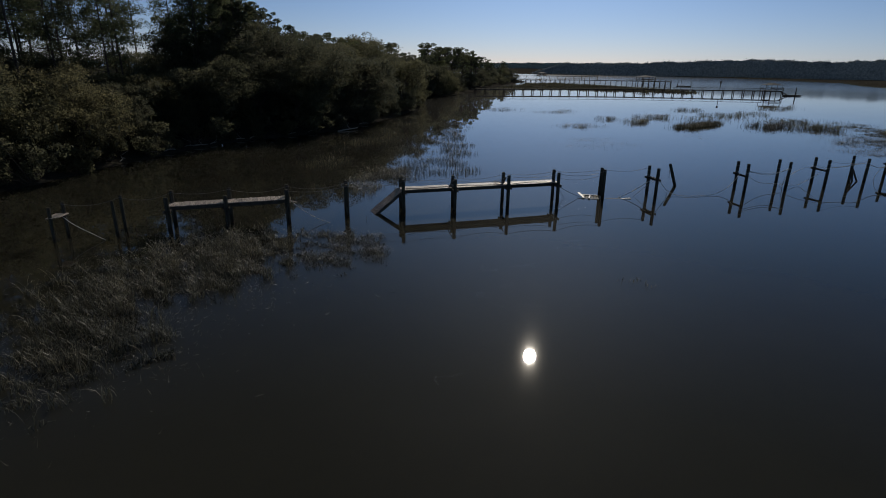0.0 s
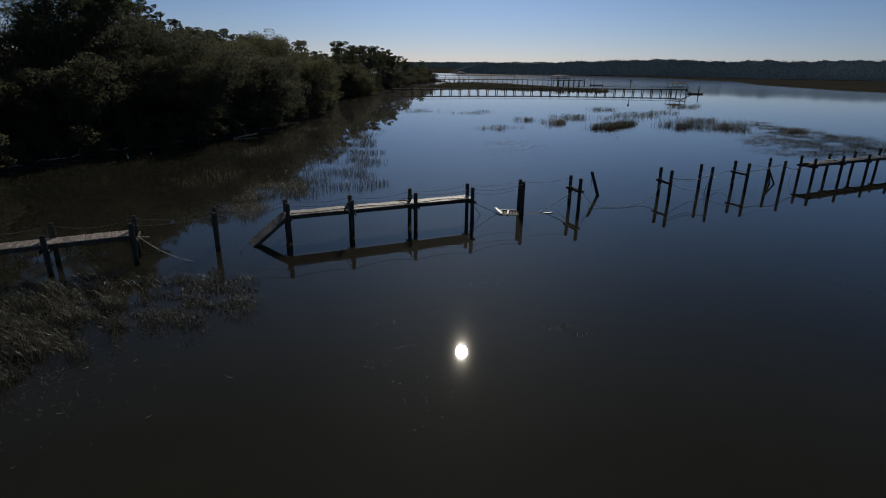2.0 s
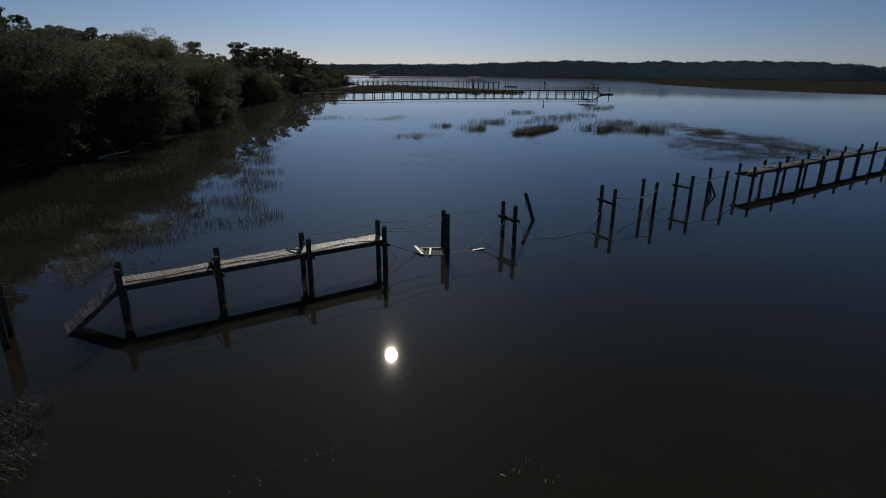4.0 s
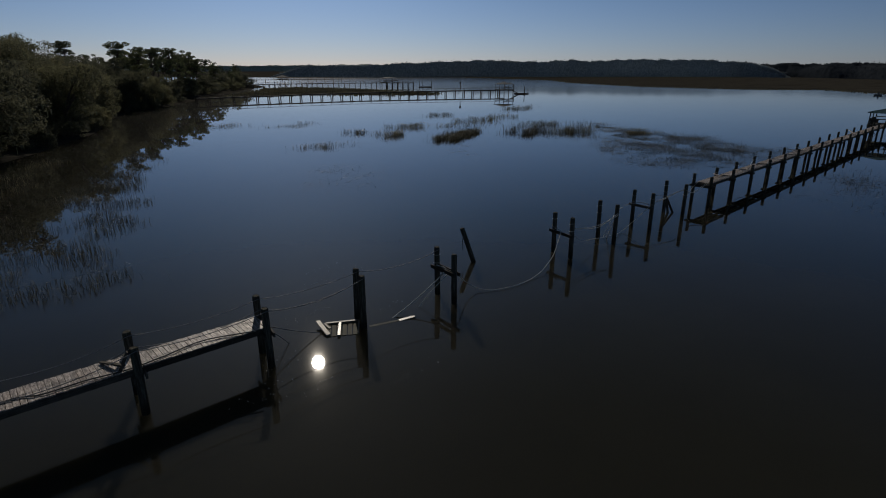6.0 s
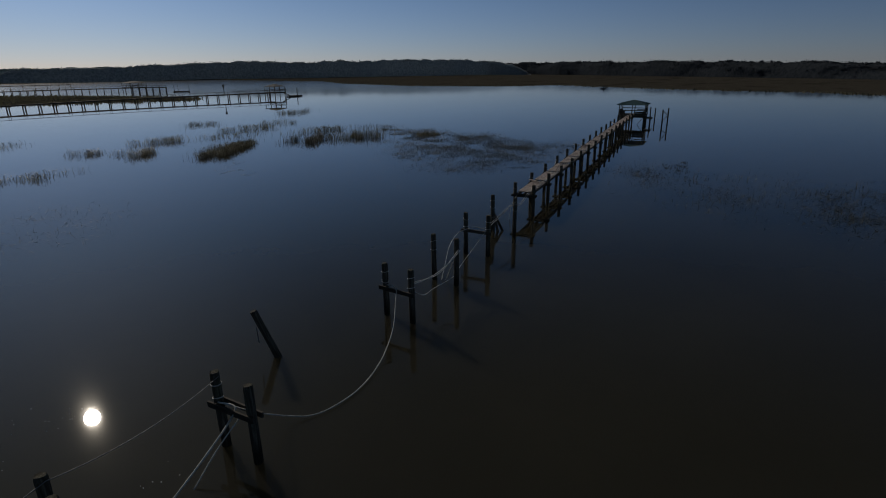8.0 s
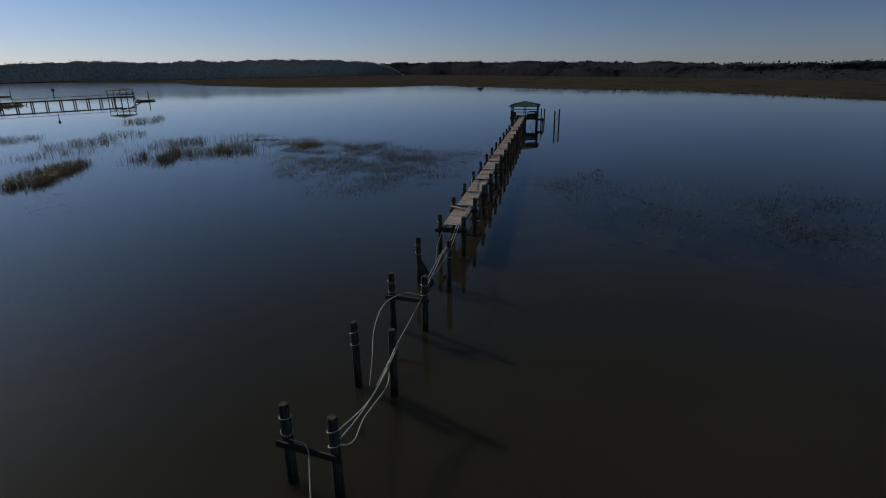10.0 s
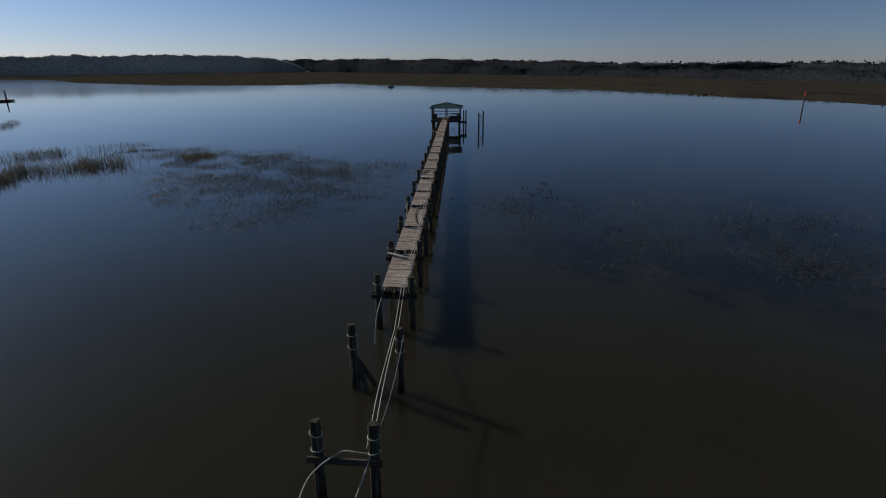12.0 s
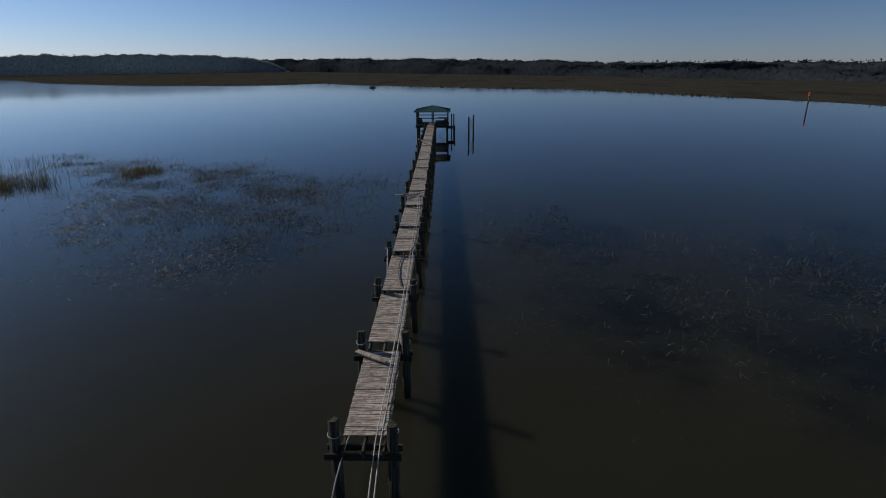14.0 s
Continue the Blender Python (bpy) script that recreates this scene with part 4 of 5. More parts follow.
for x, y, r in ((34.5, 58.5, 1.7), (38.5, 64.5, 1.7), (39.5, 60.0, 1.2)):
    ring = [(x + r * math.cos(a), y + 0.8 * r * math.sin(a)) for a in np.linspace(0, 2 * math.pi, 9)[:-1]]
    tagged(new("drowned_grass", quads("drowned_grass", wrack(ring, 210, 9, rng, 0.5), M_WRACK)), "faint patch of grass tips just breaking the surface", "grass", kind="stuff")
wrack_bed = [(101, 76), (97.5, 67), (96, 60), (94, 51), (90, 43), (86, 38), (70, 37.5), (66, 42), (64, 46), (70, 54), (84, 64)]
tagged(new("drowned_grass", quads("drowned_grass", wrack(wrack_bed, 26000, 150, rng, 0.6), M_WRACK)), "matted drowned marsh grass lying at the water surface", "grass", kind="stuff")
grass("drowned_grass", "fine dark grass tips standing just out of the water", in_polygon(wrack_bed, 13000, rng, 0.3, 5.0), 0.13, 0.018, 2.0, M_WRACK, rng, 0.05)
wrack_bed = [(79, 31), (75, 24), (73, 18), (73.5, 7), (68, 3), (60, 4), (53, 14), (52.5, 19), (55, 25), (60, 30.5), (66, 31.5)]
tagged(new("drowned_grass", quads("drowned_grass", wrack(wrack_bed, 2200, 80, rng, 0.5), M_WRACK)), "sparse drowned grass just breaking the surface", "grass", kind="stuff")
grass("drowned_grass", "sparse pale grass tips standing out of the water", in_polygon(wrack_bed, 300, rng, 0.25, 4.0), 0.4, 0.022, 1.2, M_GRASS, rng, 0.05)
for ring, n in (([(71.5, 30.5), (69, 29.5), (66.2, 25.5), (66.5, 23.5), (69, 24.5), (71.5, 27.5)], 900), ([(68.5, 8), (63.2, 9), (57.5, 12.5), (57.0, 16), (60.5, 17), (65.1, 15.2), (67.5, 12)], 2200),
                ([(65.5, 23.0), (64.2, 20.5), (60, 20), (59, 22), (62, 23.5)], 450)):
    tagged(new("drowned_grass", quads("drowned_grass", wrack(ring, n, 26, rng, 0.75), M_WRACK)), "dark mat of drowned grass under the surface", "grass", kind="stuff")


def marsh_edges():
    """Tufts along the far marsh edges and over the low island."""
    rng2 = np.random.default_rng(8)
    out = []
    line = EAST[6:25]
    for (x1, y1), (x2, y2) in zip(line, line[1:]):
        length = math.hypot(x2 - x1, y2 - y1)
        n = int(length * 9)
        u, b = rng2.uniform(0, 1, n), rng2.uniform(-1, 1, n) ** 2 * 40 - 1
        out.append(np.stack([x1 + (x2 - x1) * u + (y2 - y1) / length * b, y1 + (y2 - y1) * u - (x2 - x1) / length * b], 1))
    return np.concatenate(out)


tufts = marsh_edges()
grass("marsh_fringe", "brown cordgrass fringe of the far marsh", tufts, 0.55, 0.3, 0.4, M_BROWN, rng, 0.0)
isle = in_polygon(ISLAND, 5200, rng)
grass("island_grass", "brown grass covering a low marsh island", isle, 0.8, 0.3, 0.4, M_BROWN, rng, 0.0)


# ---------------------------------------------------------------- pier parts
def pile_mesh(seed, length=4.6, r=0.125):
    """A worn round piling, its top at the origin."""
    rr = random.Random(seed)
    bm = bmesh.new()
    sides, rings = 11, 7
    rows = []
    for k in range(rings):
        u = k / (rings - 1)
        row = []
        for j in range(sides):
            a = 2 * math.pi * j / sides
            rad = r * (1 - 0.06 * (1 - u)) * (1 + rr.uniform(-0.05, 0.05))
            if k == 0:
                rad *= 0.9
            z = -length * u + (rr.uniform(-0.03, 0.0) if k == 0 else 0) - (0.03 if k == 1 else 0) + (length / 6 - 0.05 if k == 1 else 0)
            row.append(bm.verts.new((rad * math.cos(a), rad * math.sin(a), z)))
        rows.append(row)
    for k in range(rings - 1):
        for j in range(sides):
            bm.faces.new((rows[k][j], rows[k + 1][j], rows[k + 1][(j + 1) % sides], rows[k][(j + 1) % sides]))
    bm.faces.new(rows[0])
    me = bpy.data.meshes.new("piling")
    bm.normal_update()
    bm.to_mesh(me)
    bm.free()
    me.materials.append(M_PILE)
    return me


PILES = [pile_mesh(s) for s in range(6)]
pr = random.Random(9)


def pile(parent, x, y, z, lean=(0.0, 0.0), size=1.0, name="piling", label=""):
    m = pose(x, y, z, lean[1] + pr.uniform(-1, 1), lean[0] + pr.uniform(-1, 1), pr.uniform(0, 360)) @ Matrix.Diagonal((size, size, 1, 1))
    return piece(name, pr.choice(PILES), parent, m, label)


def crossbeams(parent, f, n, z, over=0.2, both=True):
    """A pair of boards bolted across the two piles of a bent."""
    for off in ((-0.16, 0.16) if both else (-0.16,)):
        a, b = Vector((f[0] + off, f[1] + over, z)), Vector((n[0] + off, n[1] - over, z + pr.uniform(-0.06, 0.06)))
        board("cross_beam", a, b, 0.06, 0.16, M_BEAM, parent)


PLANKS = []
for s in range(7):
    q = random.Random(100 + s)
    bm = bmesh.new()
    box(bm, 0.139 - q.uniform(0, 0.006), 1.0 + q.uniform(-0.02, 0.025), 0.038)
    for v in bm.verts:
        v.co.y += q.uniform(-0.012, 0.012)
        v.co.z += q.uniform(-0.006, 0.006)
        v.co.x += q.uniform(-0.003, 0.003)
    me = bpy.data.meshes.new("plank")
    bm.to_mesh(me)
    bm.free()
    me.materials.append(M_PLANK)
    PLANKS.append(me)


def deck(parent, a, b, joined=False, gaps=(), width=1.0):
    """Planks and stringers from a to b (middle of the deck's top); joined: one mesh of planks."""
    a, b = Vector(a), Vector(b)
    d = b - a
    run = Vector((d.x, d.y, 0)).length
    yaw, rise = math.degrees(math.atan2(d.y, d.x)), math.degrees(math.atan2(d.z, run))
    count = int(d.length / 0.146)
    frames = []
    for k in range(count):
        if k in gaps or pr.random() < 0.012:
            continue
        p = a + d * ((k + 0.5) / count)
        frames.append(pose(p.x, p.y, p.z - 0.02 + pr.uniform(-0.005, 0.005), pr.uniform(-0.5, 0.5), -rise + pr.uniform(-1.2, 1.2), yaw + pr.uniform(-0.7, 0.7)) @ Matrix.Diagonal((1, width, 1, 1)))
    if joined:
        verts, faces = [], []
        for m in frames:
            me = pr.choice(PLANKS)
            base = len(verts)
            verts += [m @ v.co for v in me.vertices]
            faces += [tuple(i + base for i in p.vertices) for p in me.polygons]
        return verts, faces
    for m in frames:
        piece("plank", pr.choice(PLANKS), parent, m)
    return None


def stringers(parent, a, b):
    a, b = Vector(a), Vector(b)
    side = Vector((-(b - a).y, (b - a).x, 0)).normalized()
    for off in (-0.44, 0.0, 0.44):
        s = side * off - Vector((0, 0, 0.15))
        board("stringer", a + s, b + s, 0.05, 0.2, M_BEAM, parent)


def rope(points, radius, mat, label, name="rope", category="rope", group=""):
    v, f = tube_data(points, radius, 6)
    return tagged(new(name, mesh(name, v, f, mat, True)), label, category, group)


# ---------------------------------------------------------------- the ruined pier
# bents: far and near pile tops (x, y, z)
BENT = {
    -4: ((-12.6, 32.3, 2.0), (-13.0, 31.5, 1.9)), -3: ((-9.9, 32.6, 2.15), (-10.1, 31.65, 2.1)), -2: ((-7.45, 33.2, 2.15), (-7.55, 31.95, 2.05)),
    -1: ((-4.35, 33.4, 2.15), (-4.5, 32.1, 1.95)), 0: ((-1.05, 33.5, 2.15), (-1.1, 32.3, 2.1)), 1: ((2.6, 34.1, 2.1), (2.5, 33.1, 2.05)),
    2: ((6.25, 34.5, 2.1), (6.17, 33.3, 2.15)), 3: ((9.9, 34.45, 2.05), (9.66, 33.16, 2.07)), 4: ((13.7, 34.6, 2.1), (13.59, 33.37, 2.12)),
    5: ((17.59, 34.48, 2.17), (17.37, 33.35, 2.16)), 6: ((21.58, 34.51, 2.15), (21.3, 33.7, 2.16)), 7: ((25.59, 34.34, 2.2), (25.47, 33.12, 2.2)),
    9: ((34.2, 34.56, 2.2), (33.96, 33.29, 2.2)), 10: ((38.43, 34.52, 2.21), (38.18, 33.25, 2.21)), 11: ((42.47, 34.62, 2.24), (42.43, 33.35, 2.22)),
    12: ((47.06, 34.81, 2.2), (46.92, 33.37, 2.18)),
}

for k, (f, n) in BENT.items():
    words = {6: "leaning close pair of dark pilings beside a floating broken platform", 12: "pair of dark pilings with loose boards leaning on one"}.get(k)
    has_beam = k in (-2, -1, 0, 2, 3, 4, 5, 7, 9, 11)
    t = thing("pile_bent", words or ("pair of weathered dark pilings joined by a cross beam" if has_beam else "pair of bare weathered pilings in the water"), "pilings", "ruined pier bents")
    small = 0.75 if k < -2 else 1.0
    pile(t, *f, size=small)
    pile(t, *n, size=small)
    z = {-2: 1.22, -1: 1.22, 0: 1.22, 2: 1.24, 3: 1.24, 4: 1.24, 5: 1.22, 7: 1.3, 9: 1.22, 11: 1.32}.get(k)
    if has_beam:
        crossbeams(t, f, n, z, both=k not in (9, 11))
    if k == 12:
        for end, w in (((46.9, 34.65, -0.05), 0.13), ((46.95, 34.4, -0.05), 0.15), ((47.26, 34.18, -0.05), 0.14)):
            board("leaning_board", (47.14, 34.74, 1.05), end, w, 0.06, M_BEAM, t, "dark board leaning into the water", up=(1, 0, 0))

# the lone leaning pile
t = thing("leaning_pile", "single dark piling leaning over in open water", "piling")
top, foot = Vector((29.4, 36.75, 1.78)), Vector((29.78, 36.25, 0.0))
d = (top - foot).normalized()
m = d.to_track_quat("Z", "Y").to_matrix().to_4x4()
m.translation = top
piece("piling", PILES[2], t, m)
knot = top.lerp(foot, 0.3) + Vector((-0.14, 0.06, 0.0))
rope(sag(knot, knot + Vector((0.02, -0.02, -0.62)), 0.02, 5), 0.018, M_CABLE, "short dark line hanging from a leaning piling")

# short landward deck on three bents
t = thing("pier_section", "short landward run of sunlit grey pier planks", "pier", "ruined pier decks")
A, B = (-7.55, 32.7, 1.45), (-1.15, 33.0, 1.45)
deck(t, A, B)
stringers(t, A, B)
board("loose_board", (-0.95, 32.5, 1.35), (-0.55, 33.5, 1.0), 0.14, 0.04, M_PLANK, t, "pale loose board hanging off the end")

# scrap of deck beside the bank
t = thing("deck_scrap", "small broken scrap of pale planks between two pilings", "broken deck")
for k in range(4):
    board("plank", (-13.15 + k * 0.17, 31.4, 1.3 + 0.02 * k), (-12.95 + k * 0.17, 32.3, 1.35), 0.14, 0.04, M_PLANK, t)

# middle deck with its fallen ramp
t = thing("pier_section", "middle run of bleached pier planks above the water", "pier", "ruined pier decks")
A, B = (6.1, 33.85, 1.46), (17.5, 33.95, 1.44)
mid = (13.6, 33.9, 1.46)
deck(t, A, mid, gaps=(23,))
deck(t, mid, B)
stringers(t, A, mid)
stringers(t, mid, B)
board("brace", (13.45, 33.54, 1.95), (13.12, 33.55, 1.3), 0.12, 0.05, M_BEAM, t, "dark diagonal brace at the middle bent", up=(1, 0, 0))
board("brace", (9.55, 33.35, 1.95), (9.2, 33.36, 1.3), 0.12, 0.05, M_BEAM, t, "dark diagonal brace at a bent", up=(1, 0, 0))
board("brace", (12.88, 34.35, 1.5), (13.29, 33.45, 1.62), 0.1, 0.05, M_BEAM, t, "dark board lying across the planks")
t = thing("fallen_ramp", "fallen deck panel sloping down into the water", "broken deck")
A, B = (4.1, 33.62, -0.06), (6.08, 33.84, 1.44)
deck(t, A, B)
stringers(t, A, B)

# broken platform afloat at the close pair
t = thing("broken_platform", "wet broken deck panel floating beside two pilings", "broken deck")
for k in range(6):
    u = (k + 0.5) / 6
    a = Vector((20.36, 34.86, 0.008)).lerp(Vector((21.42, 34.26, 0.008)), u)
    b = Vector((19.82, 33.98, 0.002)).lerp(Vector((20.84, 33.42, 0.002)), u)
    board("plank", a, b, 0.17, 0.035, M_DROWNED, t, "drowned green-grey plank awash")
board("joist", (20.36, 34.92, 0.03), (21.47, 34.3, 0.04), 0.12, 0.1, M_JOIST, t, "wet brown joist at the panel's edge")
board("joist", (20.8, 34.58, 0.06), (20.2, 33.7, 0.05), 0.11, 0.07, M_WETBOARD, t)
board("joist", (21.45, 34.27, 0.05), (20.87, 33.42, 0.035), 0.05, 0.07, M_WETBOARD, t)
board("broken_board", (20.1, 35.05, 0.2), (19.95, 34.0, 0.06), 0.17, 0.04, M_WETBOARD, t)
board("broken_board", (20.3, 34.9, 0.08), (20.28, 34.45, 0.03), 0.1, 0.04, M_JOIST, t)
t = thing("floating_board", "long board mostly awash with a pale dry tip", "board")
board("awash_part", (21.55, 33.68, -0.019), (22.84, 33.31, -0.015), 0.15, 0.045, M_DROWNED, t, "drowned dark length of the board")
board("dry_tip", (22.66, 33.36, -0.021), (23.37, 33.15, 0.04), 0.16, 0.045, M_WETBOARD, t, "pale splintered tip clear of the water")

# ---------------------------------------------------------------- the long pier out to the shelter
STEP = 4.115
pier = thing("pier", "long weathered plank pier on round pilings", "pier")


def pier_y(x):
    return 34.1 + (x - 51.2) * 0.0195


NB = 16
stuff_v, stuff_f = [], []
for k in range(NB):
    x = 51.15 + STEP * k
    y = pier_y(x)
    fz, nz = 2.2 + pr.uniform(-0.06, 0.06), 2.14 + pr.uniform(-0.1, 0.05)
    if k == 0:
        fz, nz = 2.2, 2.12
    pile(pier, x + pr.uniform(-0.05, 0.05), y + 0.63, fz)
    pile(pier, x + pr.uniform(-0.05, 0.05), y - 0.63, nz)
    z = 1.35
    for off in (-0.16, 0.16):
        board("cross_beam", (x + off, y + 0.84, z), (x + off, y - 0.82, z), 0.05, 0.16, M_BEAM, pier)
    if k == NB - 1:
        break
    A, B = Vector((x + (0.28 if k == 0 else 0.14), y, 1.58)), Vector((x + STEP - 0.16, pier_y(x + STEP), 1.58))
    if k < 10:
        deck(pier, A, B, gaps=(0, 1) if k in (1, 3, 5) else (27,) if k in (2, 4) else ())
    else:
        v, f = deck(pier, A, B, joined=True)
        base = len(stuff_v)
        stuff_v += v
        stuff_f += [tuple(i + base for i in q) for q in f]
    stringers(pier, Vector((x - 0.2, y, 1.58)), Vector((x + STEP - 0.2, pier_y(x + STEP), 1.58)))
far_planks = piece("planks", mesh("planks", stuff_v, stuff_f, M_PLANK), pier)
far_planks["kind"] = "stuff"

loose = [((54.95, 34.9, 1.68), (54.4, 34.0, 1.66), 0.16), ((73.4, 35.7, 1.86), (74.6, 34.3, 1.7), 0.15), ((74.0, 35.1, 1.66), (74.9, 34.5, 1.64), 0.13),
         ((99.5, 36.0, 1.85), (95.4, 34.4, 1.75), 0.16), ((97.4, 35.3, 1.7), (97.0, 34.7, 1.7), 0.14)]
for a, b, w in loose:
    tagged(board("loose_board", a, b, w, 0.05, M_PLANK, None), "loose grey board lying across the pier deck", "board", "loose boards")

# ---------------------------------------------------------------- shelter at the pier's end
def shelter(cx, cy, half_x, half_y, floor, eave, apex, roof_mat, wood_mat, label, name="pier_shelter", seams=9, bench=True, deep=1.6):
    t = thing(name, label, "shelter")
    bm = bmesh.new()
    ex, ey = half_x + 0.35, half_y + 0.35
    corners = [bm.verts.new(p) for p in ((cx - ex, cy - ey, eave), (cx + ex, cy - ey, eave), (cx + ex, cy + ey, eave), (cx - ex, cy + ey, eave))]
    low = [bm.verts.new((v.co.x, v.co.y, eave - 0.09)) for v in corners]
    top = bm.verts.new((cx, cy, apex))
    for k in range(4):
        bm.faces.new((corners[k], corners[(k + 1) % 4], top))
        bm.faces.new((low[k], low[(k + 1) % 4], corners[(k + 1) % 4], corners[k]))
    bm.faces.new(list(reversed(low)))
    roof = part("roof", bm, roof_mat, t, "low hipped metal roof")
    if seams:
        bm = bmesh.new()
        for k in range(4):
            a, b, tip = corners_of(cx, cy, ex, ey, eave, k) + (Vector((cx, cy, apex)),)
            for j in range(1, seams):
                u = j / seams
                p = a.lerp(b, u)
                q = p.lerp(tip if abs(u - 0.5) < 1e-3 else (a if u < 0.5 else b).lerp(tip, min(2 * u, 2 - 2 * u)), 1.0)
                m, length = board_between(p + Vector((0, 0, 0.02)), q + Vector((0, 0, 0.02)), 0.04, 0.04)
                if length > 0.1:
                    box(bm, length, 0.035, 0.035, m)
            m, length = board_between(a + Vector((0, 0, 0.02)), tip + Vector((0, 0, 0.02)), 0.1, 0.05)
            box(bm, length, 0.1, 0.05, m)
        part("seams", bm, roof_mat, roof)
    for sx in (-1, 0, 1):
        for sy in (-1, 0, 1):
            if sx == 0 and sy == 0:
                continue
            board("post", (cx + sx * half_x, cy + sy * half_y, floor), (cx + sx * half_x, cy + sy * half_y, eave - 0.04), 0.13, 0.13, wood_mat, t, up=(0, 1, 0))
    bm = bmesh.new()
    box(bm, 2 * half_x + 0.3, 2 * half_y + 0.3, 0.12, Matrix.Translation((cx, cy, floor - 0.06)), 0.01)
    part("floor", bm, wood_mat, t)
    bm = bmesh.new()
    box(bm, 2 * half_x + 0.3, 0.07, 0.26, Matrix.Translation((cx, cy - half_y, floor - 0.25)))
    box(bm, 2 * half_x + 0.3, 0.07, 0.26, Matrix.Translation((cx, cy + half_y, floor - 0.25)))
    box(bm, 0.07, 2 * half_y + 0.3, 0.26, Matrix.Translation((cx - half_x, cy, floor - 0.25)))
    part("floor_beams", bm, wood_mat, t)
    for sy in (-1, 1):
        for zz in (0.5, 0.8):
            board("rail", (cx - half_x, cy + sy * half_y, floor + zz), (cx + half_x, cy + sy * half_y, floor + zz), 0.05, 0.12, wood_mat, t)
    for zz in (0.5, 0.95):
        board("rail", (cx + half_x, cy - half_y, floor + zz), (cx + half_x, cy + half_y, floor + zz), 0.05, 0.12, wood_mat, t)
        board("rail", (cx - half_x, cy - half_y, floor + zz), (cx - half_x, cy - 0.8, floor + zz), 0.05, 0.12, wood_mat, t)
    if bench:
        for sy in (-1, 1):
            bm = bmesh.new()
            box(bm, 2 * half_x - 0.3, 0.45, 0.06, Matrix.Translation((cx, cy + sy * (half_y - 0.3), floor + 0.45)), 0.008)
            box(bm, 2 * half_x - 0.3, 0.05, 0.4, Matrix.Translation((cx, cy + sy * (half_y - 0.08), floor + 0.72)), 0.008)
            for k in (-1, 0, 1):
                box(bm, 0.08, 0.4, 0.42, Matrix.Translation((cx + k * (half_x - 0.4), cy + sy * (half_y - 0.3), floor + 0.21)))
            part("bench", bm, wood_mat, t, "built-in bench with a plank back")
    for sx in (-1, 0, 1):
        for sy in (-1, 1):
            piece("piling", PILES[(sx + 1 + 2 * (sy > 0)) % 6], t, pose(cx + sx * half_x, cy + sy * (half_y - 0.1), floor - 0.1))
    return t


def corners_of(cx, cy, ex, ey, eave, k):
    c = [Vector((cx - ex, cy - ey, eave)), Vector((cx + ex, cy - ey, eave)), Vector((cx + ex, cy + ey, eave)), Vector((cx - ex, cy + ey, eave))]
    return c[k], c[(k + 1) % 4]


haven = shelter(118.6, 35.2, 2.1, 2.1, 1.54, 3.3, 3.95, M_ROOF, M_BEAM, "open pier shelter with a green hipped metal roof")
for y0, y1, z1 in ((33.2, 34.75, 2.15), (36.5, 37.3, 2.2)):
    bm = bmesh.new()
    for k in range(4):
        box(bm, 0.04, y1 - y0, (z1 - 1.58) / 4 - 0.015, Matrix.Translation((116.55, (y0 + y1) / 2, 1.58 + (k + 0.5) * (z1 - 1.58) / 4)), 0.005)
    part("front_panel", bm, M_BEAM, haven, "low dark plank panel beside the entrance")
t = thing("lower_landing", "low dark landing deck beside the pier shelter", "landing")
bm = bmesh.new()
for k in range(14):
    box(bm, 0.2, 1.1, 0.05, Matrix.Translation((116.7 + k * 0.23, 32.6, 1.05)), 0.006)
part("decking", bm, M_BEAM, t)
for x, y, z in ((121.0, 32.6, 2.65), (117.0, 32.2, 1.4)):
    pile(t, x, y, z, size=0.8)
board("brace", (116.5, 37.2, 1.3), (116.6, 36.0, -0.1), 0.14, 0.05, M_BEAM, t, "diagonal dark brace")
board("brace", (116.5, 33.2, 1.3), (116.6, 34.3, -0.1), 0.14, 0.05, M_BEAM, t, "diagonal dark brace")
board("joist", (116.6, 32.1, 0.93), (120.2, 32.1, 0.93), 0.06, 0.2, M_BEAM, t)
board("joist", (116.6, 33.1, 0.93), (120.2, 33.1, 0.93), 0.06, 0.2, M_BEAM, t)
t = thing("mooring_pile", "single dark mooring piling beyond the shelter", "piling")
pile(t, 127.7, 32.3, 2.1, size=0.9)
# last run of deck up to the shelter floor
t = thing("gangway", "last short plank run up to the shelter", "gangway")
A, B = (113.0, pier_y(113.0), 1.58), (116.32, pier_y(116.3), 1.56)
deck(t, A, B)
stringers(t, A, B)

t = thing("mooring_pilings", "two tall mooring pilings tied by diagonal braces", "pilings")
pile(t, 116.3, 30.27, 2.6, size=0.9)
pile(t, 118.5, 29.55, 2.7, size=0.9)
board("brace", (116.3, 30.27, 2.4), (118.5, 29.55, 1.5), 0.12, 0.05, M_BEAM, t, up=(0, 1, 0))
board("brace", (116.3, 30.27, 0.7), (118.5, 29.55, 1.5), 0.12, 0.05, M_BEAM, t, up=(0, 1, 0))

# ---------------------------------------------------------------- hoses, cables, ropes
def run_of(keys, side, dz, drop, mat, r, label):
    for a, b in zip(keys, keys[1:]):
        p, q = BENT[a][side], BENT[b][side]
        rope(sag((p[0], p[1] - 0.15, p[2] - dz), (q[0], q[1] - 0.15, q[2] - dz), drop * pr.uniform(0.7, 1.3)), r, mat, label, "cable", "cable", "pier cables")


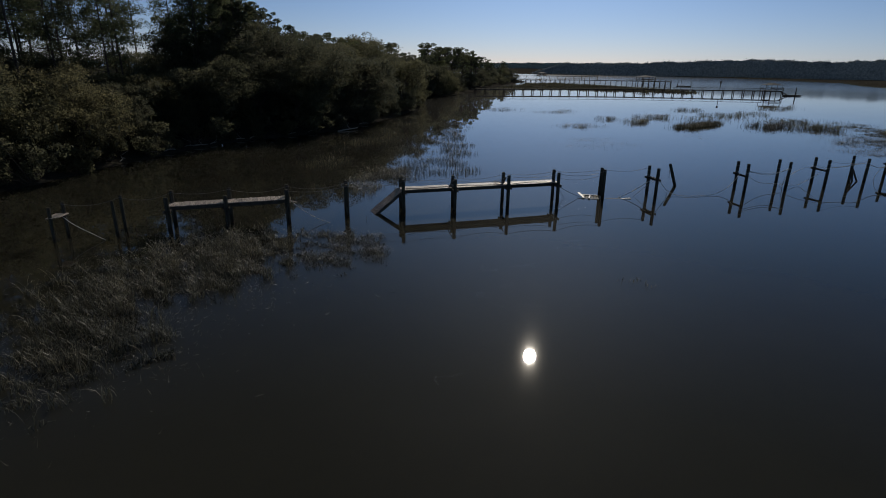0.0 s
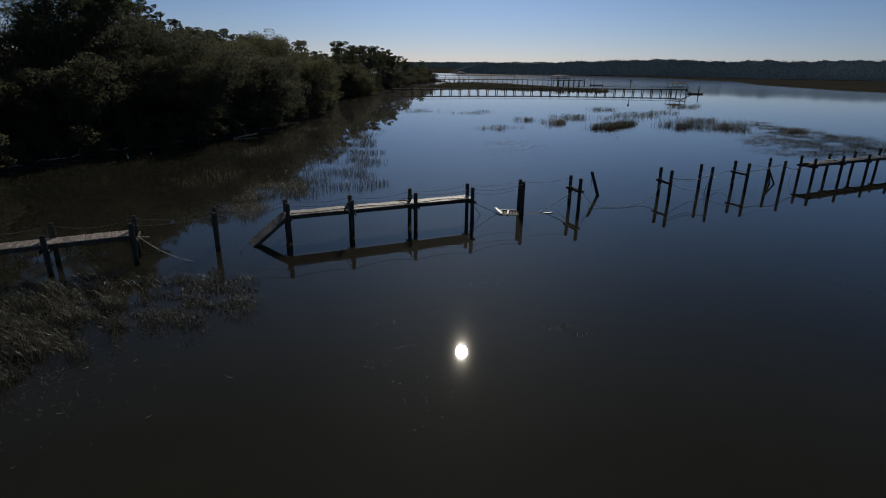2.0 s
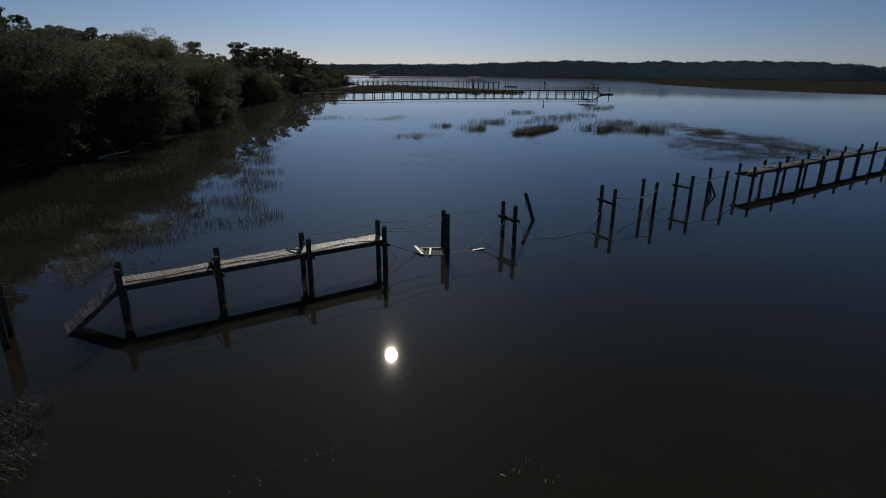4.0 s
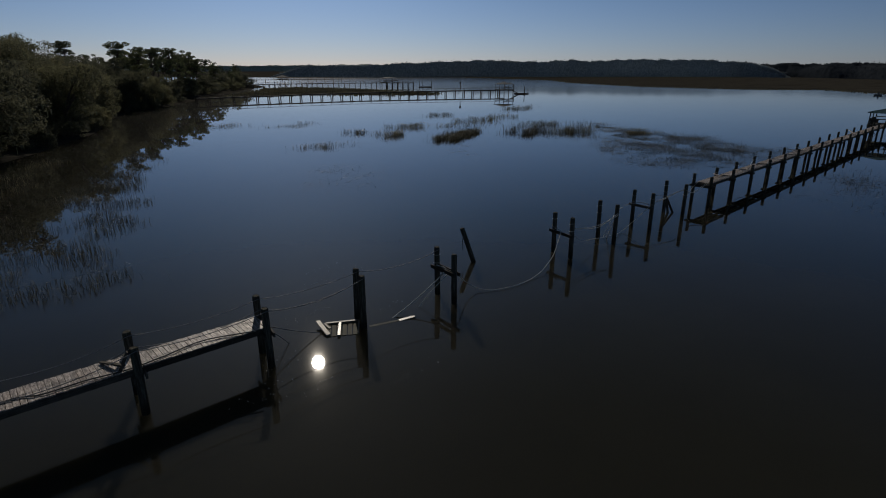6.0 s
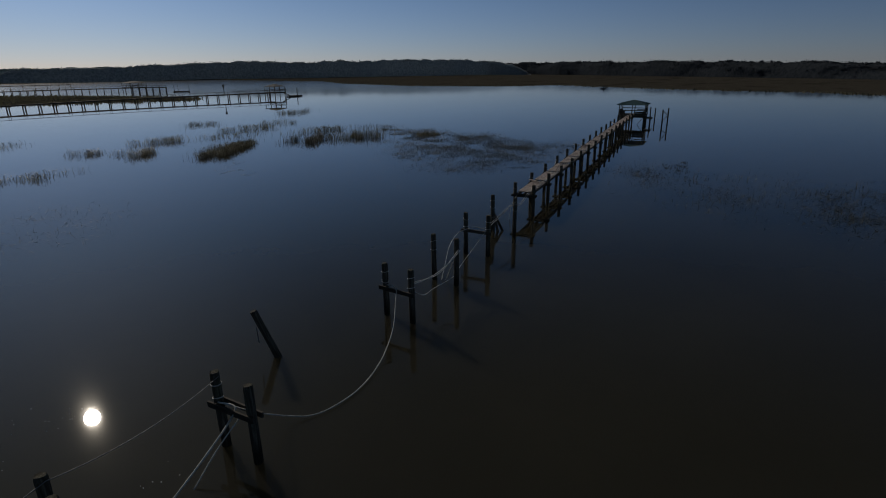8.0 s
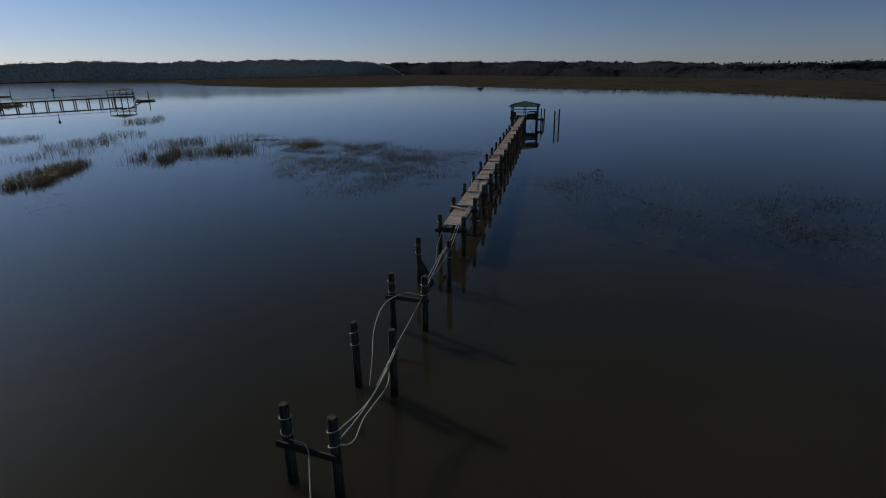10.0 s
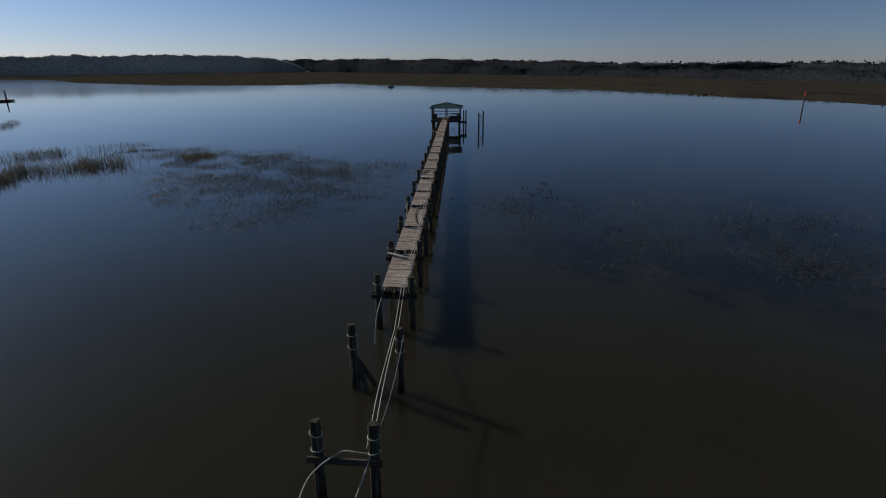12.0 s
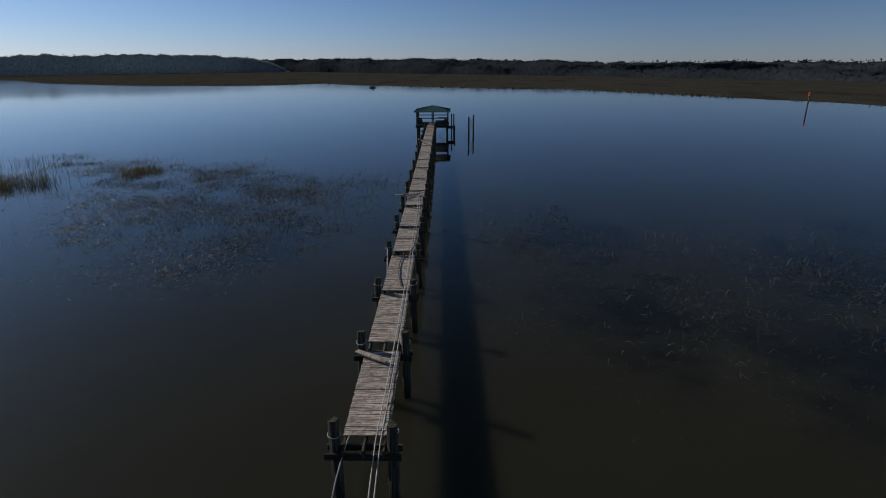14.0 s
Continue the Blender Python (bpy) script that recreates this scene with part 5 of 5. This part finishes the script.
run_of((-4, -3, -2, -1, 0, 1, 2, 3, 4, 5, 6, 7), 0, 0.1, 0.22, M_CABLE, 0.0105, "thin grey cable strung between piling tops")
run_of((0, 1, 2, 3, 4, 5, 6), 1, 0.08, 0.2, M_CABLE, 0.012, "sagging grey cable strung between pilings")
run_of((3, 4, 5, 6), 0, 0.5, 0.25, M_CABLE, 0.0105, "sagging grey cable strung between pilings")
run_of((9, 10), 1, 0.55, 0.25, M_ROPE, 0.018, "pale line sagging between pilings")
run_of((11, 12), 1, 0.1, 0.2, M_CABLE, 0.0105, "thin grey cable strung between piling tops")

HOSE = "pale grey hose hanging between the broken bents"
rope(smooth_path([(25.5, 33.9, 1.4), (25.75, 33.25, 1.2), (26.55, 33.5, 0.55), (27.05, 33.45, 0.2), (27.42, 33.1, 0.07), (27.9, 32.8, 0.05), (28.7, 32.6, 0.05), (29.5, 32.58, 0.05), (30.3, 32.68, 0.07),
                  (31.2, 32.85, 0.2), (32.3, 33.15, 0.55), (33.3, 33.6, 1.05), (33.85, 33.9, 1.38), (34.05, 34.4, 1.36)]), 0.018, M_ROPE, HOSE, "hose", "hose", "hoses")
rope(smooth_path([(25.45, 34.2, 1.42), (25.5, 33.7, 1.4), (25.2, 33.6, 1.2), (24.4, 33.65, 0.72), (23.4, 33.68, 0.25), (22.6, 33.7, -0.04)]), 0.024, M_ROPE, HOSE, "hose", "hose", "hoses")
rope(smooth_path([(25.45, 33.5, 1.2), (24.8, 33.7, 0.62), (24.05, 33.8, -0.04)]), 0.016, M_ROPE, HOSE, "hose", "hose", "hoses")
rope(smooth_path([(34.1, 33.4, 1.3), (35.0, 33.3, 0.75), (36.3, 33.5, 0.5), (38.0, 33.45, 0.35), (39.3, 33.75, 0.16), (40.45, 34.0, 0.12), (41.4, 33.72, 0.75), (42.35, 33.42, 1.42)]), 0.016, M_ROPE, HOSE, "hose", "hose", "hoses")
rope(smooth_path([(42.38, 33.42, 1.44), (42.34, 33.75, 1.52), (42.3, 34.1, 1.52), (41.6, 34.6, 1.4), (40.4, 34.6, 1.05), (39.2, 34.3, 0.5), (38.4, 34.15, -0.1)]), 0.016, M_ROPE, HOSE, "hose", "hose", "hoses")
rope(smooth_path([(34.1, 33.4, 1.55), (36.2, 33.2, 1.25), (38.05, 33.1, 1.75)]), 0.018, M_ROPE, HOSE, "hose", "hose", "hoses")
rope(smooth_path([(38.1, 33.1, 1.7), (38.2, 33.5, 0.9), (38.5, 33.9, 0.1), (38.6, 34.0, -0.1)]), 0.022, M_ROPE, HOSE, "hose", "hose", "hoses")
for off in (0.0, 0.11):
    y1 = 33.62 + off
    rope(smooth_path([(42.5, 33.42 + off, 1.5), (44.6, y1 - 0.1, 1.55), (46.75, 33.55 + off * 0.6, 1.72), (48.9, y1 + 0.05, 1.25), (50.9, y1 + 0.12, 1.52), (51.6, y1 + 0.12, 1.64),
                      (54.0, y1 + 0.14, 1.63), (58.0, y1 + 0.2, 1.63), (62.5, y1 + 0.3, 1.63), (66.5, y1 + 0.42, 1.63), (71.0, y1 + 0.5, 1.63), (74.6, 34.4 + off, 1.66)], 10),
         0.014, M_ROPE, "pale grey hose running along the pier edge", "hose", "hose", "hoses")
rope(smooth_path([(51.9, 34.4, 1.55), (51.2, 34.5, 1.5), (50.4, 34.66, 0.9), (50.0, 34.68, 0.3), (49.8, 34.66, -0.1)]), 0.016, M_ROPE, "pale hose end trailing from the pier into the water", "hose", "hose", "hoses")
rope(smooth_path([(65.0, 33.95, 1.66), (64.1, 34.0, 1.63), (62.7, 34.36, 1.63), (61.1, 34.32, 1.63), (59.8, 34.1, 1.63)]), 0.02, M_BLACKHOSE, "black hose curled on the pier planks", "hose", "hose", "hoses")
rope(smooth_path([(59.5, 34.98, 1.9), (60.0, 34.9, 1.35), (61.4, 34.85, 1.15), (63.2, 35.0, 1.75), (63.7, 35.02, 1.95)]), 0.02, M_ROPE, "pale rope looped between two pilings", "rope", "rope")
rope(smooth_path([(16.95, 33.32, 1.49), (15.54, 33.75, 1.49), (14.31, 33.53, 1.49), (13.37, 33.41, 1.49), (12.36, 33.54, 1.49), (11.42, 33.53, 1.49), (10.58, 33.78, 1.49), (7.6, 33.5, 1.49), (6.4, 33.6, 1.5)]), 0.02, M_BLACKHOSE, "black hose lying along the bleached planks", "hose", "hose", "hoses")
rope(sag((17.6, 34.25, 1.15), (19.87, 34.4, 0.03), 0.06), 0.016, M_CABLE, "grey cable trailing to the floating platform", "cable", "cable", "pier cables")
rope(sag((17.65, 34.2, 1.0), (18.6, 34.48, 0.0), -0.06), 0.014, M_CABLE, "grey cable trailing into the water", "cable", "cable", "pier cables")
rope(smooth_path([(-0.9, 32.5, 1.35), (-0.2, 32.3, 0.75), (0.6, 32.1, 0.25), (1.4, 31.9, -0.05)]), 0.02, M_ROPE, "pale line trailing from the broken deck into the water", "rope", "rope")
rope(smooth_path([(-12.7, 32.0, 1.35), (-12.0, 31.7, 0.8), (-10.6, 31.3, 0.0)]), 0.018, M_ROPE, "pale line trailing from a deck scrap", "rope", "rope")

# lashings round the piling tops
for k, (f, n) in BENT.items():
    for p in ((f, n) if k in (9, 11, 12) else (f,) if k in (7, 10) else ()):
        for dz in (0.35, 0.75):
            tip = pr.uniform(-0.06, 0.06)
            ring = [(p[0] + 0.135 * math.cos(a), p[1] + 0.135 * math.sin(a), p[2] - dz + tip * math.sin(a + dz)) for a in np.linspace(0, 2 * math.pi, 13)]
            rope(ring, 0.012, M_ROPE, "pale lashing wound round a piling", "lashing", "rope", "lashings")
for k in range(0, 7):
    x = 51.15 + STEP * k
    for s in (0.63, -0.63):
        tip, z = pr.uniform(-0.06, 0.06), pr.uniform(1.72, 1.9)
        ring = [(x + 0.138 * math.cos(a), pier_y(x) + s + 0.138 * math.sin(a), z + tip * math.sin(a + x)) for a in np.linspace(0, 2 * math.pi, 13)]
        rope(ring, 0.011, M_ROPE, "pale lashing wound round a piling", "lashing", "rope", "lashings")


# ---------------------------------------------------------------- far piers
def far_pier(path, z0, z1, step, label, rails=True, half=0.65):
    t = thing("far_pier", label, "pier", "far piers")
    pts = [Vector((x, y, 0)) for x, y in path]
    lens = [(b - a).length for a, b in zip(pts, pts[1:])]
    total = sum(lens)

    def at(s):
        for a, b, l in zip(pts, pts[1:], lens):
            if s <= l or b is pts[-1]:
                p = a.lerp(b, min(s / l, 1))
                return p, (b - a).normalized()
            s -= l

    n = int(total / step)
    last = None
    for k in range(n + 1):
        s = total * k / n
        p, d = at(s)
        side = Vector((-d.y, d.x, 0))
        z = z0 + (z1 - z0) * k / n
        for w in (-half, half):
            q = p + side * w
            piece("piling", PILES[k % 6], t, pose(q.x, q.y, z - 0.02) @ Matrix.Diagonal((1.35, 1.35, 1, 1)))
            if rails:
                board("rail_post", (q.x, q.y, z - 0.05), (q.x, q.y, z + 0.75), 0.07, 0.07, M_FARWOOD, t, cut=0, up=(0, 1, 0))
        if last is not None:
            lp, ls, lz = last
            board("deck_span", (lp.x, lp.y, lz), (p.x, p.y, z), 2 * half - 0.26, 0.09, M_FARWOOD, t)
            for w in (-half, half):
                a, b = lp + ls * w, p + side * w
                board("edge_beam", (a.x, a.y, lz - 0.15), (b.x, b.y, z - 0.15), 0.08, 0.3, M_FARWOOD, t, cut=0)
                if rails:
                    board("rail", (a.x, a.y, lz + 0.75), (b.x, b.y, z + 0.75), 0.07, 0.05, M_FARWOOD, t, cut=0)
        last = (p, side, z)
    return t


far_pier([(66, 184), (80, 184.7), (99, 185), (122, 183.5), (147, 177), (174.5, 167)], 1.3, 1.8, 3.6, "long pier with thin pilings and handrails across the inlet")
shelter(177.0, 166.2, 2.6, 2.4, 1.9, 3.9, 4.7, M_GREYROOF, M_FARWOOD, "small roofed shelter at the end of a far pier", "far_shelter", 0, False)
t = thing("floating_dock", "low floating dock moored past the far shelter", "dock")
bm = bmesh.new()
box(bm, 5.5, 2.2, 0.4, pose(185.2, 164.2, 0.25, 0, 0, -14), 0.04)
part("float", bm, M_FARWOOD, t)
for x, y in ((182.6, 166.0), (187.6, 164.8), (185.0, 162.7)):
    piece("piling", PILES[1], t, pose(x, y, 3.0))
board("gangway", (179.6, 165.6, 1.9), (183.0, 164.6, 0.5), 1.0, 0.08, M_FARWOOD, t)
# a plain post with a box on top, no lamp
t = thing("post_lamp", "dark post with a small box on the far pier", "post")
board("pole", (159.6, 172.9, 1.4), (159.6, 172.9, 4.3), 0.16, 0.16, M_FARWOOD, t, up=(0, 1, 0))
bm = bmesh.new()
box(bm, 0.55, 0.5, 0.75, Matrix.Translation((159.6, 172.9, 4.5)), 0.05)
part("box", bm, M_FARWOOD, t)

far_pier([(124, 291), (134, 292), (166, 288), (194, 268), (204, 256)], 1.8, 2.4, 2.8, "second far pier beyond the marsh island")
shelter(196, 267, 4.0, 3.0, 2.5, 4.6, 5.3, M_GREYROOF, M_FARWOOD, "roofed boat shelter on the second far pier", "far_shelter", 0, False)
t = thing("floating_dock", "low floating dock at the second far pier", "dock")
bm = bmesh.new()
box(bm, 7.0, 2.4, 0.4, pose(209, 252, 0.25, 0, 0, -40), 0.04)
part("float", bm, M_FARWOOD, t)
for x, y in ((206, 253), (211.5, 249.5), (209, 254)):
    piece("piling", PILES[2], t, pose(x, y, 3.2))
far_pier([(176, 421), (189, 414), (222, 396), (240, 386)], 1.6, 2.2, 6.0, "third far pier, low on the water")
shelter(203, 407, 3.2, 2.6, 2.2, 3.9, 4.8, M_GREYROOF, M_FARWOOD, "grey roofed shelter on the third far pier", "far_shelter", 0, False)

# ---------------------------------------------------------------- marker, skiff, house
t = thing("channel_marker", "dark channel marker pole with a red-orange head", "marker")
board("pole", (160.75, -41.97, -1.5), (160.95, -42.1, 3.0), 0.2, 0.2, M_BEAM, t, up=(0, 1, 0))
bm = bmesh.new()
box(bm, 0.32, 0.3, 0.85, Matrix.Translation((160.95, -42.1, 3.05)), 0.06)
part("head", bm, M_RED, t, "red-orange painted head")

t = thing("skiff", "small dark skiff far out on the water", "boat")
bm = bmesh.new()
rings = []
for k in range(7):
    u = k / 6
    w = 0.6 * math.sin(math.pi * (0.28 + 0.72 * (1 - u))) if k else 0.55
    rings.append([bm.verts.new((281.5 + sx * w, 67 + (u - 0.5) * 2.6, zz)) for sx, zz in ((-1, 0.5), (-0.75, -0.1), (0.75, -0.1), (1, 0.5))])
for a, b in zip(rings, rings[1:]):
    for j in range(3):
        bm.faces.new((a[j], a[j + 1], b[j + 1], b[j]))
bm.faces.new(rings[0])
bm.faces.new(list(reversed(rings[-1])))
part("hull", bm, M_HULL, t)
bm = bmesh.new()
box(bm, 0.5, 0.5, 0.8, Matrix.Translation((281.5, 66.9, 0.85)), 0.05)
part("console", bm, M_HULL, t)

t = thing("house", "pale house among the trees on the point", "house")
hx, hy = 124.0, 318.0
bm = bmesh.new()
box(bm, 12, 9, 4.0, Matrix.Translation((hx, hy, 3.4)), 0.03)
part("wall", bm, M_WHITEWALL, t)
bm = bmesh.new()
v = [bm.verts.new(p) for p in ((hx - 6.6, hy - 5.1, 5.4), (hx + 6.6, hy - 5.1, 5.4), (hx + 6.6, hy + 5.1, 5.4), (hx - 6.6, hy + 5.1, 5.4), (hx - 3, hy, 8.0), (hx + 3, hy, 8.0))]
for f in ((0, 1, 5, 4), (1, 2, 5), (2, 3, 4, 5), (3, 0, 4), (3, 2, 1, 0)):
    bm.faces.new([v[i] for i in f])
part("roof", bm, M_GREYROOF, t)
for k in range(4):
    bm = bmesh.new()
    box(bm, 1.2, 0.08, 1.6, Matrix.Translation((hx - 4.2 + 2.8 * k, hy - 4.53, 3.6)))
    part("window", bm, M_GLASS, t)

# ---------------------------------------------------------------- driftwood on the bank
lr = random.Random(12)
for x, y, yaw, length, r in ((-13.6, 60.8, 15, 1.2, 0.05), (-10.6, 65.0, -20, 1.0, 0.05), (-8.4, 67.8, 70, 1.5, 0.06), (-5.6, 71.0, 10, 1.0, 0.05), (3.4, 77.0, 5, 1.2, 0.05),
                            (8.6, 79.6, 40, 4.2, 0.11), (12.0, 86.8, 20, 1.6, 0.07), (-17.6, 52.6, 20, 1.4, 0.06), (-15.4, 57.0, 80, 1.1, 0.06),
                            (-12.2, 62.6, 35, 1.2, 0.07), (-9.6, 66.2, 20, 1.5, 0.08), (-4.2, 72.0, 60, 1.3, 0.07), (0.6, 75.2, 40, 1.2, 0.07)):
    z = max(GROUND_AT(x, y), 0.02) + 0.12
    d = Vector((math.cos(radians(yaw)), math.sin(radians(yaw)), 0.04))
    s = Vector((x, y, z))
    pts = [s - d * length / 2, s - d * length / 6 + Vector((0, 0, lr.uniform(0, 0.15))), s + d * length / 4 + Vector((lr.uniform(-0.2, 0.2), 0, lr.uniform(0, 0.2))), s + d * length / 2]
    v, f = tube_data(smooth_path(pts, 3), [r * (1 - 0.06 * k) for k in range(10)], 7)
    b = s + d * length * 0.1
    v2, f2 = tube_data([b, b + Vector((lr.uniform(-0.6, 0.6), lr.uniform(-0.6, 0.6), 0.5)), b + Vector((lr.uniform(-1, 1), lr.uniform(-1, 1), 0.9))], [r * 0.5, r * 0.35, r * 0.15], 5)
    tagged(new("driftwood_log", mesh("driftwood_log", v + v2, f + [tuple(i + len(v) for i in q) for q in f2], M_LOG, True)), "pale bleached fallen branch on the muddy bank", "log", "driftwood")
